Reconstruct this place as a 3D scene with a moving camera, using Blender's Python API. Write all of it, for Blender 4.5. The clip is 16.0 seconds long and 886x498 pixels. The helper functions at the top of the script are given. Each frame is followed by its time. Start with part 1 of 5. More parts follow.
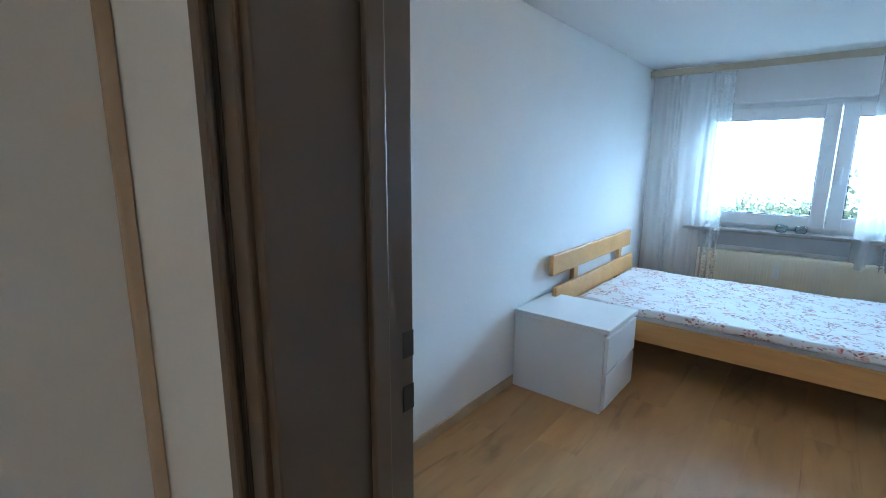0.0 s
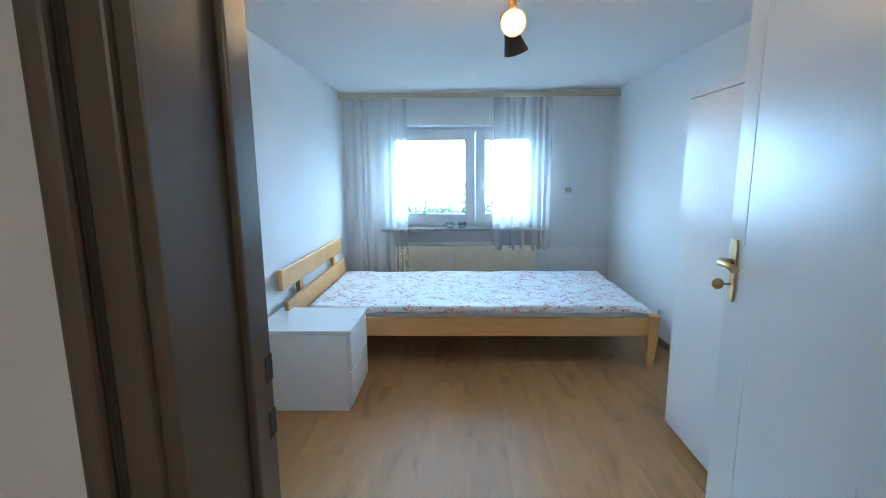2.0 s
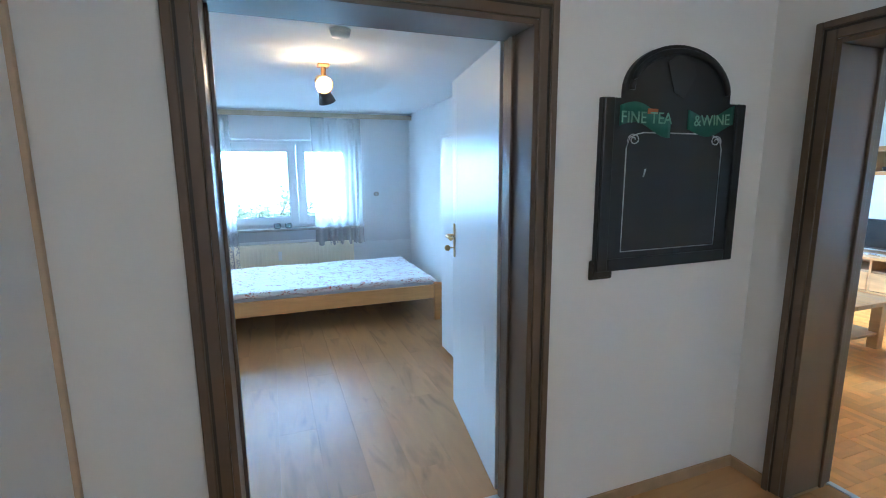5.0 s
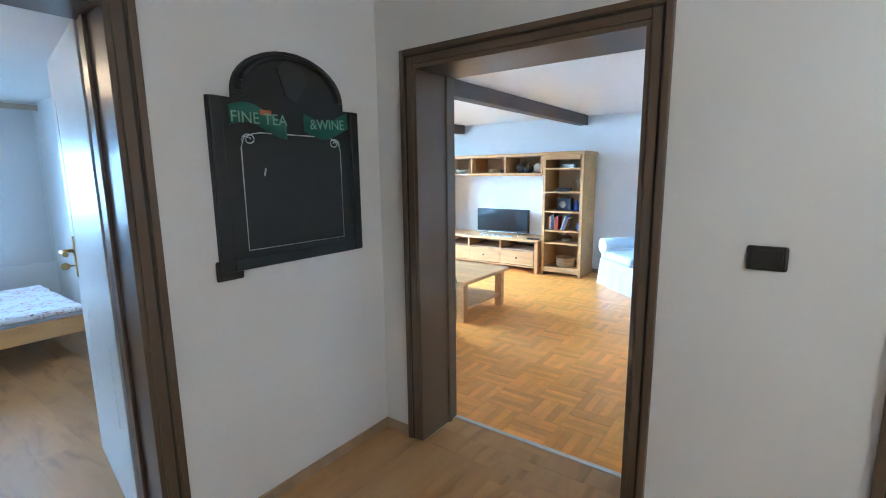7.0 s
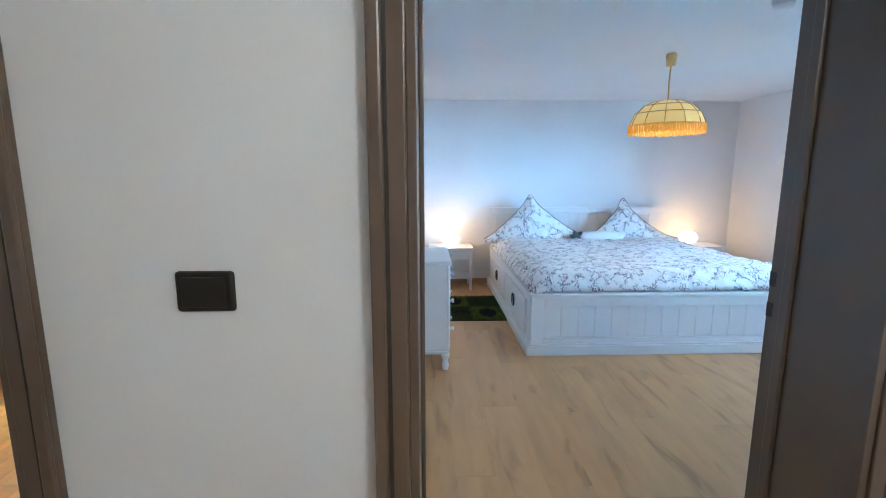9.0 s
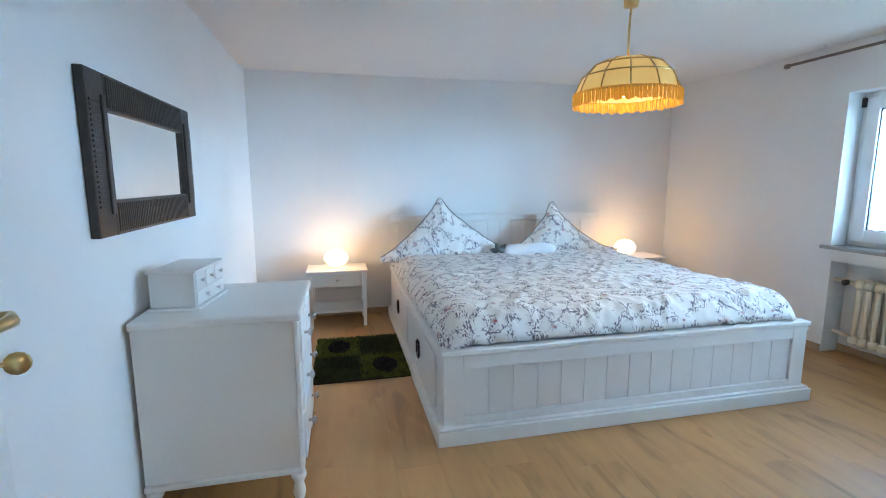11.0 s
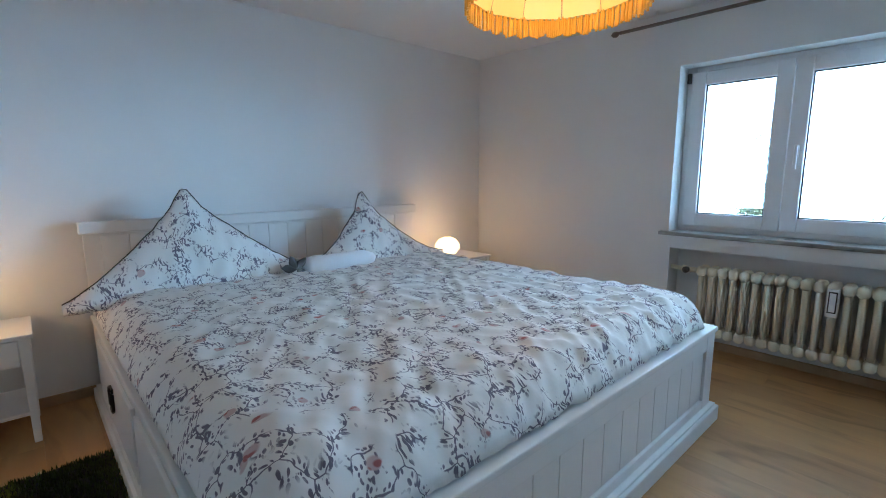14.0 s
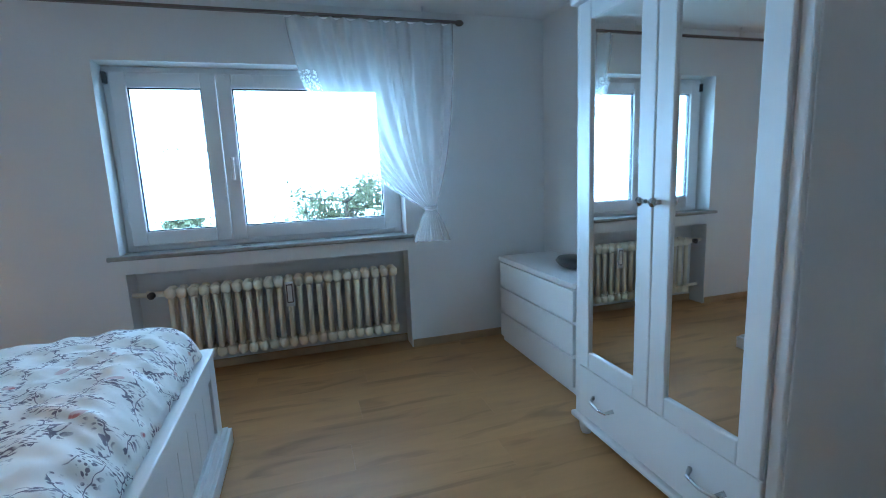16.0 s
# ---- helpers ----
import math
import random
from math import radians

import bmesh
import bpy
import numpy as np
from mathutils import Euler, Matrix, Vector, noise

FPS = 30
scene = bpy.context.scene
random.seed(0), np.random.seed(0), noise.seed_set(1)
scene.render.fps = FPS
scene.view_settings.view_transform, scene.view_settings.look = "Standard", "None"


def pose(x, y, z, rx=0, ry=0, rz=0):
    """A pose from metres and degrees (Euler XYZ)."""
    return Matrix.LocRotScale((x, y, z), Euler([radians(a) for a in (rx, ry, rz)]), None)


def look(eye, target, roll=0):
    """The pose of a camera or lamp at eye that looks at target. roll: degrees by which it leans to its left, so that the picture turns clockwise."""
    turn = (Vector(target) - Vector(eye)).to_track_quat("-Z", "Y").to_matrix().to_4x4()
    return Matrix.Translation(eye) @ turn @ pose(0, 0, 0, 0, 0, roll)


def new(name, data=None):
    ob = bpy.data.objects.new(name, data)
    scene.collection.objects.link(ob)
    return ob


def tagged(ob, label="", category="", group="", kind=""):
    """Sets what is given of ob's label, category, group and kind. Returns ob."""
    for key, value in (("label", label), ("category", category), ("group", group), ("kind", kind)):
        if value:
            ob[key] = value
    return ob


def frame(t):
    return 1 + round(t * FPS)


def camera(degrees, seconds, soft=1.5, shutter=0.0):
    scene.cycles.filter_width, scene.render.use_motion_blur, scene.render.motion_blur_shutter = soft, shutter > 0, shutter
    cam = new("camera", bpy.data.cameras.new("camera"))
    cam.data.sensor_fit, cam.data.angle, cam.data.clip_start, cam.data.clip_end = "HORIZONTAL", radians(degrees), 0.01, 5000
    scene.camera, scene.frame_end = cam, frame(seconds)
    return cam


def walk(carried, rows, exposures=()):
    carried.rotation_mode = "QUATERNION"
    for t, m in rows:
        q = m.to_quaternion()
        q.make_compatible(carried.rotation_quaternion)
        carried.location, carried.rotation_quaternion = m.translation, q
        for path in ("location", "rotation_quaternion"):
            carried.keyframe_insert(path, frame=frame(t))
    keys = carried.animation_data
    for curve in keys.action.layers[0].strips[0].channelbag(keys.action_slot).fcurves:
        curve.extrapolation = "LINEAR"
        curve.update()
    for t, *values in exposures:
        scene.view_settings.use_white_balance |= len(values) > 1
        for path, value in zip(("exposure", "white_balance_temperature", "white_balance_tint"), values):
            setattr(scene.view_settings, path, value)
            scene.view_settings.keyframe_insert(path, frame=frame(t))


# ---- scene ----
cam = camera(87.8, 16.0, soft=1.0)

PATH = [
    (0, (-1.788, -0.258, 1.366), (-3.037, 1.257, 0.984), 0.3),
    (0.5, (-1.868, -0.187, 1.331), (-2.781, 1.560, 0.991), -0.4),
    (1, (-1.900, -0.248, 1.352), (-2.432, 1.650, 1.011), -0.4),
    (1.5, (-1.933, -0.326, 1.352), (-2.184, 1.631, 1.024), -0.5),
    (2, (-1.957, -0.424, 1.381), (-2.018, 1.548, 1.048), -0.5),
    (2.5, (-1.902, -0.615, 1.399), (-1.836, 1.358, 1.076), -0.3),
    (3, (-1.903, -0.838, 1.403), (-1.744, 1.129, 1.084), 0.1),
    (3.2, (-1.912, -0.911, 1.407), (-1.739, 1.056, 1.094), 0.1),
    (5.3, (-2.093, -1.545, 1.475), (-1.277, 0.25, 1.137), -0.5),
    (5.5, (-2.094, -1.584, 1.476), (-1.191, 0.169, 1.14), -0.6),
    (6, (-2.053, -1.651, 1.475), (-0.956, -0.013, 1.141), -1.0),
    (6.5, (-1.946, -1.699, 1.465), (-0.653, -0.21, 1.131), -0.8),
    (7, (-1.802, -1.733, 1.444), (-0.211, -0.566, 1.117), -0.7),
    (7.5, (-1.658, -1.766, 1.432), (0.177, -1.041, 1.1), -0.3),
    (8, (-1.467, -1.867, 1.42), (0.467, -1.482, 1.08), -0.0),
    (8.5, (-1.191, -2.021, 1.406), (0.778, -1.911, 1.071), 0.2),
    (9, (-0.888, -2.141, 1.384), (1.084, -2.21, 1.058), -0.0),
    (9.5, (-0.568, -2.245, 1.369), (1.399, -2.428, 1.056), -0.5),
    (10, (-0.242, -2.354, 1.351), (1.706, -2.674, 1.032), -0.3),
    (10.2, (-0.113, -2.387, 1.345), (1.826, -2.759, 1.03), -0.1),
    (12.3, (1.155, -2.525, 1.208), (3.077, -2.997, 0.919), 0.0),
    (12.5, (1.256, -2.535, 1.205), (3.172, -3.034, 0.916), 0.1),
    (13, (1.477, -2.556, 1.202), (3.331, -3.247, 0.913), 0.1),
    (13.5, (1.639, -2.613, 1.199), (3.354, -3.602, 0.912), -0.0),
    (14, (1.778, -2.715, 1.194), (3.237, -4.047, 0.88), -0.2),
    (14.5, (1.886, -2.825, 1.194), (2.945, -4.493, 0.887), -1.2),
    (15, (1.96, -2.916, 1.196), (2.447, -4.832, 0.889), -1.5),
    (15.5, (2.004, -2.946, 1.198), (1.877, -4.917, 0.886), -1.8),
    (16, (2.026, -2.928, 1.201), (1.457, -4.819, 0.884), -2.4),
]
EXPOSURES = [(0, -.25, 5300, 2), (3, -.02, 5450, 2), (5.5, .3, 4800, 2), (7, .38, 4950, 2), (8, .42, 5000, 2), (9, .48, 4900, 2), (9.5, .4, 4950, 2), (10, .45, 5150, 2), (12.5, -.2, 6100, 6), (14, -.5, 5600, 4), (16, -.64, 5100, 0)]
walk(cam, [(t, look(eye, target, roll)) for t, eye, target, roll in PATH], EXPOSURES)

# ---- world and lights ----
world = bpy.data.worlds.new("world")
scene.world = world
world.use_nodes = True
wn = world.node_tree.nodes
sky = wn.new("ShaderNodeTexSky")
sky.sky_type, sky.sun_disc = 'NISHITA', False
sky.sun_elevation, sky.sun_rotation = radians(48), radians(-90)
wn["Background"].inputs[1].default_value = 0.15
world.node_tree.links.new(sky.outputs[0], wn["Background"].inputs[0])

sun = new("sun", bpy.data.lights.new("sun", 'SUN'))
sun.data.energy, sun.data.angle, sun.data.color = 5.0, radians(0.5), (1, .95, .88)
sun.matrix_world = look((-8, 0, 9), (0, 0, 0))


def window_lamp(x, y, z, tx, ty, w, h, power, tz, colour=(.40, .70, 1.0)):
    li = bpy.data.lights.new("window_light", 'AREA')
    li.shape, li.size, li.size_y, li.energy, li.color = 'RECTANGLE', w, h, power, colour
    o = new("window_light", li)
    o.matrix_world = look((x, y, z), (tx, ty, tz))
    return o


# area lamps added outside the windows in place of sky light
window_lamp(-1.9, 8.6, 2.3, -1.9, 2.2, 4.0, 1.3, 560, 1.1)
window_lamp(-.5, -10.4, 1.8, 2.9, -4.6, 4.0, 1.0, 620, 1.2)
# added low lamp tilted up to brighten ceiling and far walls
window_lamp(4.8, -10.2, 1.2, 1.6, -4.6, 4.0, 1.0, 380, 1.7)
window_lamp(2.4, 7.2, 3.2, 2.4, 1.2, 5.0, 1.3, 480, .6, (.78, .88, 1.0))



def bulb(x, y, z, power, colour, radius=.04):
    li = bpy.data.lights.new("bulb_light", 'POINT')
    li.energy, li.color, li.shadow_soft_size = power, colour, radius
    new("bulb_light", li).location = (x, y, z)


WARM = (1, .62, .30)

# ---- materials ----


def mat(name, colour, rough=.6, metal=0.0, grain=0.0, scale=8.0, bump=0.0, bscale=60.0, spec=.5, stretch=(1, 1, 1), rand=0.0, coat=0.0, streak=0.0):
    m = bpy.data.materials.new(name)
    m.use_nodes = True
    n, l = m.node_tree.nodes, m.node_tree.links
    p = n["Principled BSDF"]
    p.inputs["Roughness"].default_value, p.inputs["Metallic"].default_value = rough, metal
    p.inputs["Specular IOR Level"].default_value, p.inputs["Coat Weight"].default_value = spec, coat
    p.inputs["Base Color"].default_value = (*colour, 1)
    tc = n.new("ShaderNodeTexCoord")
    mp = n.new("ShaderNodeMapping")
    mp.inputs["Scale"].default_value = stretch
    l.new(tc.outputs["Object"], mp.inputs[0])
    if grain > 0 or rand > 0:
        t1 = n.new("ShaderNodeTexNoise")
        t1.inputs["Scale"].default_value, t1.inputs["Detail"].default_value = scale, 6
        if rand > 0:
            oi = n.new("ShaderNodeObjectInfo")
            geo = n.new("ShaderNodeNewGeometry")
            both = n.new("ShaderNodeMath")
            l.new(oi.outputs["Random"], both.inputs[0]), l.new(geo.outputs["Random Per Island"], both.inputs[1])
            fr = n.new("ShaderNodeMath")
            fr.operation = 'FRACT'
            l.new(both.outputs[0], fr.inputs[0])
            far = n.new("ShaderNodeMath")
            far.operation = 'MULTIPLY'
            far.inputs[1].default_value = 60
            l.new(fr.outputs[0], far.inputs[0])
            off = n.new("ShaderNodeVectorMath")
            l.new(mp.outputs[0], off.inputs[0]), l.new(far.outputs[0], off.inputs[1])
            mp = off
        l.new(mp.outputs[0], t1.inputs["Vector"])
        t2 = n.new("ShaderNodeTexNoise")
        t2.inputs["Scale"].default_value = scale * .13
        l.new(mp.outputs[0], t2.inputs["Vector"])
        add = n.new("ShaderNodeMath")
        l.new(t1.outputs[0], add.inputs[0]), l.new(t2.outputs[0], add.inputs[1])
        mr = n.new("ShaderNodeMapRange")
        mr.inputs["From Min"].default_value, mr.inputs["From Max"].default_value = .7, 1.3
        mr.inputs["To Min"].default_value, mr.inputs["To Max"].default_value = 1 - grain, 1 + grain
        l.new(add.outputs[0], mr.inputs["Value"])
        val = mr.outputs[0]
        if rand > 0:
            rr = n.new("ShaderNodeMapRange")
            rr.inputs["To Min"].default_value, rr.inputs["To Max"].default_value = 1 - rand, 1 + rand
            l.new(fr.outputs[0], rr.inputs["Value"])
            mul = n.new("ShaderNodeMath")
            mul.operation = 'MULTIPLY'
            l.new(val, mul.inputs[0]), l.new(rr.outputs[0], mul.inputs[1])
            val = mul.outputs[0]
        if streak > 0:
            t3 = n.new("ShaderNodeTexNoise")
            t3.inputs["Scale"].default_value, t3.inputs["Detail"].default_value, t3.inputs["Distortion"].default_value = scale * .55, 3, .8
            l.new(mp.outputs[0], t3.inputs["Vector"])
            sr = n.new("ShaderNodeMapRange")
            sr.inputs["From Min"].default_value, sr.inputs["From Max"].default_value = .56, .70
            sr.inputs["To Min"].default_value, sr.inputs["To Max"].default_value = 1, 1 - streak
            l.new(t3.outputs[0], sr.inputs["Value"])
            mk = n.new("ShaderNodeMath")
            mk.operation = 'MULTIPLY'
            l.new(val, mk.inputs[0]), l.new(sr.outputs[0], mk.inputs[1])
            val = mk.outputs[0]
        mix = n.new("ShaderNodeVectorMath")
        mix.operation = 'SCALE'
        mix.inputs[0].default_value = colour
        l.new(val, mix.inputs["Scale"])
        l.new(mix.outputs[0], p.inputs["Base Color"])
        rm = n.new("ShaderNodeMapRange")
        rm.inputs["To Min"].default_value, rm.inputs["To Max"].default_value = max(rough - .1, .02), min(rough + .1, 1)
        l.new(t1.outputs[0], rm.inputs["Value"]), l.new(rm.outputs[0], p.inputs["Roughness"])
    if bump > 0:
        b = n.new("ShaderNodeBump")
        b.inputs["Strength"].default_value, b.inputs["Distance"].default_value = bump, .004
        t = n.new("ShaderNodeTexNoise")
        t.inputs["Scale"].default_value, t.inputs["Detail"].default_value = bscale, 4
        l.new(mp.outputs[0], t.inputs["Vector"]), l.new(t.outputs[0], b.inputs["Height"]), l.new(b.outputs[0], p.inputs["Normal"])
    return m


def glow(name, colour, strength):
    m = mat(name, colour, .4)
    p = m.node_tree.nodes["Principled BSDF"]
    p.inputs["Emission Color"].default_value, p.inputs["Emission Strength"].default_value = (*colour, 1), strength
    return m


def sheer(name, alpha, colour=(.85, .86, .88), lace=0.0):
    """Thin net fabric: part clear, part translucent white."""
    m = bpy.data.materials.new(name)
    m.use_nodes = True
    n, l = m.node_tree.nodes, m.node_tree.links
    n.remove(n["Principled BSDF"])
    tr, di, tl = n.new("ShaderNodeBsdfTransparent"), n.new("ShaderNodeBsdfDiffuse"), n.new("ShaderNodeBsdfTranslucent")
    di.inputs[0].default_value = tl.inputs[0].default_value = (*colour, 1)
    m1, m2 = n.new("ShaderNodeMixShader"), n.new("ShaderNodeMixShader")
    m1.inputs[0].default_value, m2.inputs[0].default_value = .65, alpha
    l.new(di.outputs[0], m1.inputs[1]), l.new(tl.outputs[0], m1.inputs[2])
    l.new(tr.outputs[0], m2.inputs[1]), l.new(m1.outputs[0], m2.inputs[2])
    l.new(m2.outputs[0], n["Material Output"].inputs[0])
    tc, t = n.new("ShaderNodeTexCoord"), n.new("ShaderNodeTexNoise")
    t.inputs["Scale"].default_value = 60 if lace else 9
    l.new(tc.outputs["Object"], t.inputs["Vector"])
    mr = n.new("ShaderNodeMapRange")
    if lace:
        mr.inputs["From Min"].default_value, mr.inputs["From Max"].default_value = .48, .56
    mr.inputs["To Min"].default_value, mr.inputs["To Max"].default_value = max(alpha - (lace or .02), 0), min(alpha + (lace or .02), 1)
    if lace:
        l.new(t.outputs[0], mr.inputs["Value"]), l.new(mr.outputs[0], m2.inputs[0])
    return m


def floral(name, base, vine, bloom, size, vines=1.0):
    """Printed cotton: thin twigs, small leaves and blooms on a pale ground."""
    m = mat(name, base, .85, bump=.25, bscale=25)
    n, l = m.node_tree.nodes, m.node_tree.links
    p = n["Principled BSDF"]
    tc, ns = n.new("ShaderNodeTexCoord"), n.new("ShaderNodeTexNoise")
    ns.inputs["Scale"].default_value = 5.0 * size
    l.new(tc.outputs["Object"], ns.inputs["Vector"])
    warp = n.new("ShaderNodeMix")
    warp.data_type = 'VECTOR'
    warp.inputs[0].default_value = .16 / size
    l.new(tc.outputs["Object"], warp.inputs[4]), l.new(ns.outputs["Color"], warp.inputs[5])

    def ramp(src, a, b, flip=False):
        r = n.new("ShaderNodeMapRange")
        r.inputs["From Min"].default_value, r.inputs["From Max"].default_value = a, b
        r.inputs["To Min"].default_value, r.inputs["To Max"].default_value = (1, 0) if flip else (0, 1)
        l.new(src, r.inputs["Value"])
        return r.outputs[0]

    def times(a, b):
        k = n.new("ShaderNodeMath")
        k.operation = 'MULTIPLY'
        l.new(a, k.inputs[0]), l.new(b, k.inputs[1])
        return k.outputs[0]

    def vor(scale, feature='F1'):
        v = n.new("ShaderNodeTexVoronoi")
        v.feature = feature
        v.inputs["Scale"].default_value = scale * size
        l.new(warp.outputs[1], v.inputs["Vector"])
        return v

    col = None

    def over(mask, colour):
        nonlocal col
        k = n.new("ShaderNodeMix")
        k.data_type = 'RGBA'
        l.new(mask, k.inputs[0])
        if col is None:
            k.inputs[6].default_value = (*base, 1)
        else:
            l.new(col, k.inputs[6])
        k.inputs[7].default_value = (*colour, 1)
        col = k.outputs[2]

    def leaves(scale, angle, thin):
        """Small slim leaves, all turned one way before the warp."""
        v = n.new("ShaderNodeTexVoronoi")
        v.inputs["Scale"].default_value = scale * size
        k = n.new("ShaderNodeMapping")
        k.inputs["Rotation"].default_value, k.inputs["Scale"].default_value = (0, 0, angle), (1, thin, 1)
        l.new(warp.outputs[1], k.inputs[0]), l.new(k.outputs[0], v.inputs["Vector"])
        return v.outputs["Distance"]

    gap = n.new("ShaderNodeTexNoise")
    gap.inputs["Scale"].default_value = 5.5 * size
    l.new(tc.outputs["Object"], gap.inputs["Vector"])
    edge = vor(5.0, 'DISTANCE_TO_EDGE').outputs["Distance"]
    near = ramp(edge, .10, .24, True)
    if vines:
        over(times(ramp(edge, .008, .020, True), ramp(gap.outputs[0], .42, .46)), vine)
    for scale, angle, thin, cut in ((15, .5, 2.3, .44), (17, -.8, 2.3, .42), (21, 1.7, 2.0, .46)):
        over(times(times(ramp(leaves(scale, angle, thin), .25, .32, True), near), ramp(gap.outputs[0], cut, cut + .04)), vine)
    fl = vor(5.5)
    pick = n.new("ShaderNodeSeparateColor")
    l.new(fl.outputs["Color"], pick.inputs[0])
    petals = ramp(vor(22).outputs["Distance"], .30, .46, True)
    bed = times(ramp(fl.outputs["Distance"], .16, .21, True), ramp(pick.outputs[0], .55, .60))
    over(bed, tuple(.45 * a + .55 * b for a, b in zip(base, bloom)))
    over(times(bed, petals), bloom)
    l.new(col, p.inputs["Base Color"])
    return m


PLASTER = mat("plaster_white", (.80, .80, .79), .9, grain=.03, scale=2, bump=.16, bscale=38)
CEIL = mat("ceiling_white", (.82, .82, .81), .9, grain=.02, scale=2, bump=.15, bscale=60)
BROWN = mat("brown_enamel", (.125, .088, .060), .33, grain=.10, scale=3, bump=.05, bscale=12)
GROOVE = mat("brown_groove", (.03, .023, .018), .5, grain=.1)
WHITE = mat("white_lacquer", (.80, .80, .79), .35, grain=.02, scale=2)
DOORWHITE = mat("door_white", (.76, .76, .74), .32, grain=.03, scale=1.5, bump=.04, bscale=10)
PVC = mat("window_white", (.82, .83, .84), .3, grain=.02, scale=3)
LAM = mat("laminate_oak", (.47, .265, .11), .44, spec=.28, grain=.12, scale=4, stretch=(.8, 4, 4), rand=.05, streak=.28, bump=.05, bscale=20)
LAMY = mat("laminate_oak_long", (.47, .265, .11), .44, spec=.28, grain=.12, scale=4, stretch=(4, .8, 4), rand=.05, streak=.28, bump=.05, bscale=20)
PARQ = mat("parquet_oak", (.80, .345, .068), .34, grain=.10, scale=9, stretch=(2, 2, 2), rand=.13, spec=.35, bump=.05, bscale=30)
SKIRT = mat("skirting_wood", (.42, .29, .17), .45, grain=.2, scale=8)
BEECH = mat("beech_wood", (.62, .335, .115), .4, grain=.13, scale=6, stretch=(.6, 6, 6))
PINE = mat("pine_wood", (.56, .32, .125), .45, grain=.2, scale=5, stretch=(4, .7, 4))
# same pine with the shade inside the furniture put into its colour
PINE_SHADE = mat("pine_shade_inside", (.42, .27, .14), .5, grain=.2, scale=5)
BEAM = mat("beam_stain", (.085, .060, .046), .55, grain=.3, scale=7, stretch=(.6, 5, 5), bump=.3, bscale=20)
DARKW = mat("dark_stained_wood", (.06, .045, .035), .5, grain=.2, scale=10)
BLACK = mat("black_lacquer", (.012, .013, .013), .42, grain=.2, scale=6)
SLATE = mat("chalkboard", (.012, .014, .014), .5, grain=.35, scale=4)
CHALK = mat("chalk_line", (.55, .56, .55), .9)
GREEN = mat("banner_green", (.02, .12, .085), .6, grain=.3, scale=12)
LETTER = mat("letter_green", (.22, .40, .29), .7)
GREYPAINT = mat("grey_emblem", (.03, .031, .031), .6)
ORANGE = mat("orange_mark", (.45, .12, .03), .6)
SWITCH = mat("switch_black", (.016, .014, .011), .32)
BRASS = mat("brass_aged", (.55, .40, .18), .3, metal=1, grain=.2, scale=20)
STEEL = mat("steel_satin", (.55, .55, .56), .28, metal=1, grain=.1, scale=20)
DARKM = mat("dark_iron", (.03, .03, .035), .35, metal=.8)
ALU = mat("threshold_alu", (.62, .62, .62), .35, metal=.9, grain=.1, scale=20)
MIRROR = mat("mirror_silver", (.92, .94, .93), .02, metal=1)
RADI = mat("radiator_cream", (.80, .73, .57), .4, grain=.04, scale=6)
MARBLE = mat("sill_stone", (.30, .29, .27), .3, grain=.3, scale=14)
NICHE = mat("niche_plaster", (.70, .69, .67), .9, grain=.05, scale=3, bump=.3, bscale=50)
DUVET = floral("duvet_print", (.80, .79, .77), (.16, .145, .19), (.38, .13, .13), 2.1)
SPREAD = floral("spread_print", (.80, .78, .78), (.40, .16, .15), (.60, .13, .10), 1.9, 0)
SLIP = floral("slipcover_print", (.78, .75, .70), (.20, .17, .20), (.55, .18, .18), 1.3)
MATT = mat("mattress_grey", (.45, .47, .52), .9, grain=.06, scale=20, bump=.2)
COTTON = mat("white_cotton", (.78, .79, .82), .9, grain=.04, scale=6, bump=.3, bscale=18)
RUGS = [mat("rug_moss", (.045, .065, .014), 1, grain=.5, scale=30, bump=1, bscale=160), mat("rug_lime", (.13, .155, .02), 1, grain=.5, scale=30, bump=1, bscale=160), mat("rug_dark", (.016, .017, .012), 1, grain=.5, scale=30, bump=1, bscale=160)]
WICKER = mat("basket_weave", (.50, .36, .20), .8, grain=.3, scale=40, bump=.6, bscale=90)
CERAMIC = mat("ceramic_grey", (.40, .36, .30), .4, grain=.15, scale=10)
DARKC = mat("dark_ceramic", (.05, .045, .04), .35, grain=.2, scale=12)
SCREEN = mat("tv_screen", (.008, .010, .013), .12, grain=.1)
PLASTIC = mat("black_plastic", (.012, .012, .013), .35)
SHEER = sheer("net_curtain", .26, (.97, .97, .98))
SHEERFLAT = sheer("net_curtain_flat", .12, (.95, .96, .98))
SHEERTIED = sheer("net_curtain_tied", .36, (.97, .97, .98))
LACETIED = sheer("lace_border_tied", .50, (.95, .96, .98), lace=.35)
LACE = sheer("lace_border", .18, (.97, .97, .98), lace=.13)
CARVED = mat("carved_dark_wood", (.028, .023, .021), .45, grain=.4, scale=30, bump=.4, bscale=80)
GLOBE = glow("opal_glass_lit", (1, .66, .33), 3.6)
SHADE = glow("amber_shade_fabric", (.74, .46, .14), .50)
FRINGE = glow("amber_fringe", (.60, .27, .02), .42)
SPOTGLOW = glow("spot_bulb_lit", (1, .72, .45), 14)
LEAF = mat("tree_leaves", (.17, .18, .10), .8, grain=.5, scale=2, rand=.4)
BARK = mat("tree_bark", (.10, .075, .055), .9, grain=.4, scale=6, bump=.6)
GRASS = mat("garden_ground", (.10, .13, .05), .95, grain=.4, scale=.3)
FACADE = mat("facade_render", (.65, .62, .56), .9, grain=.08, scale=1)
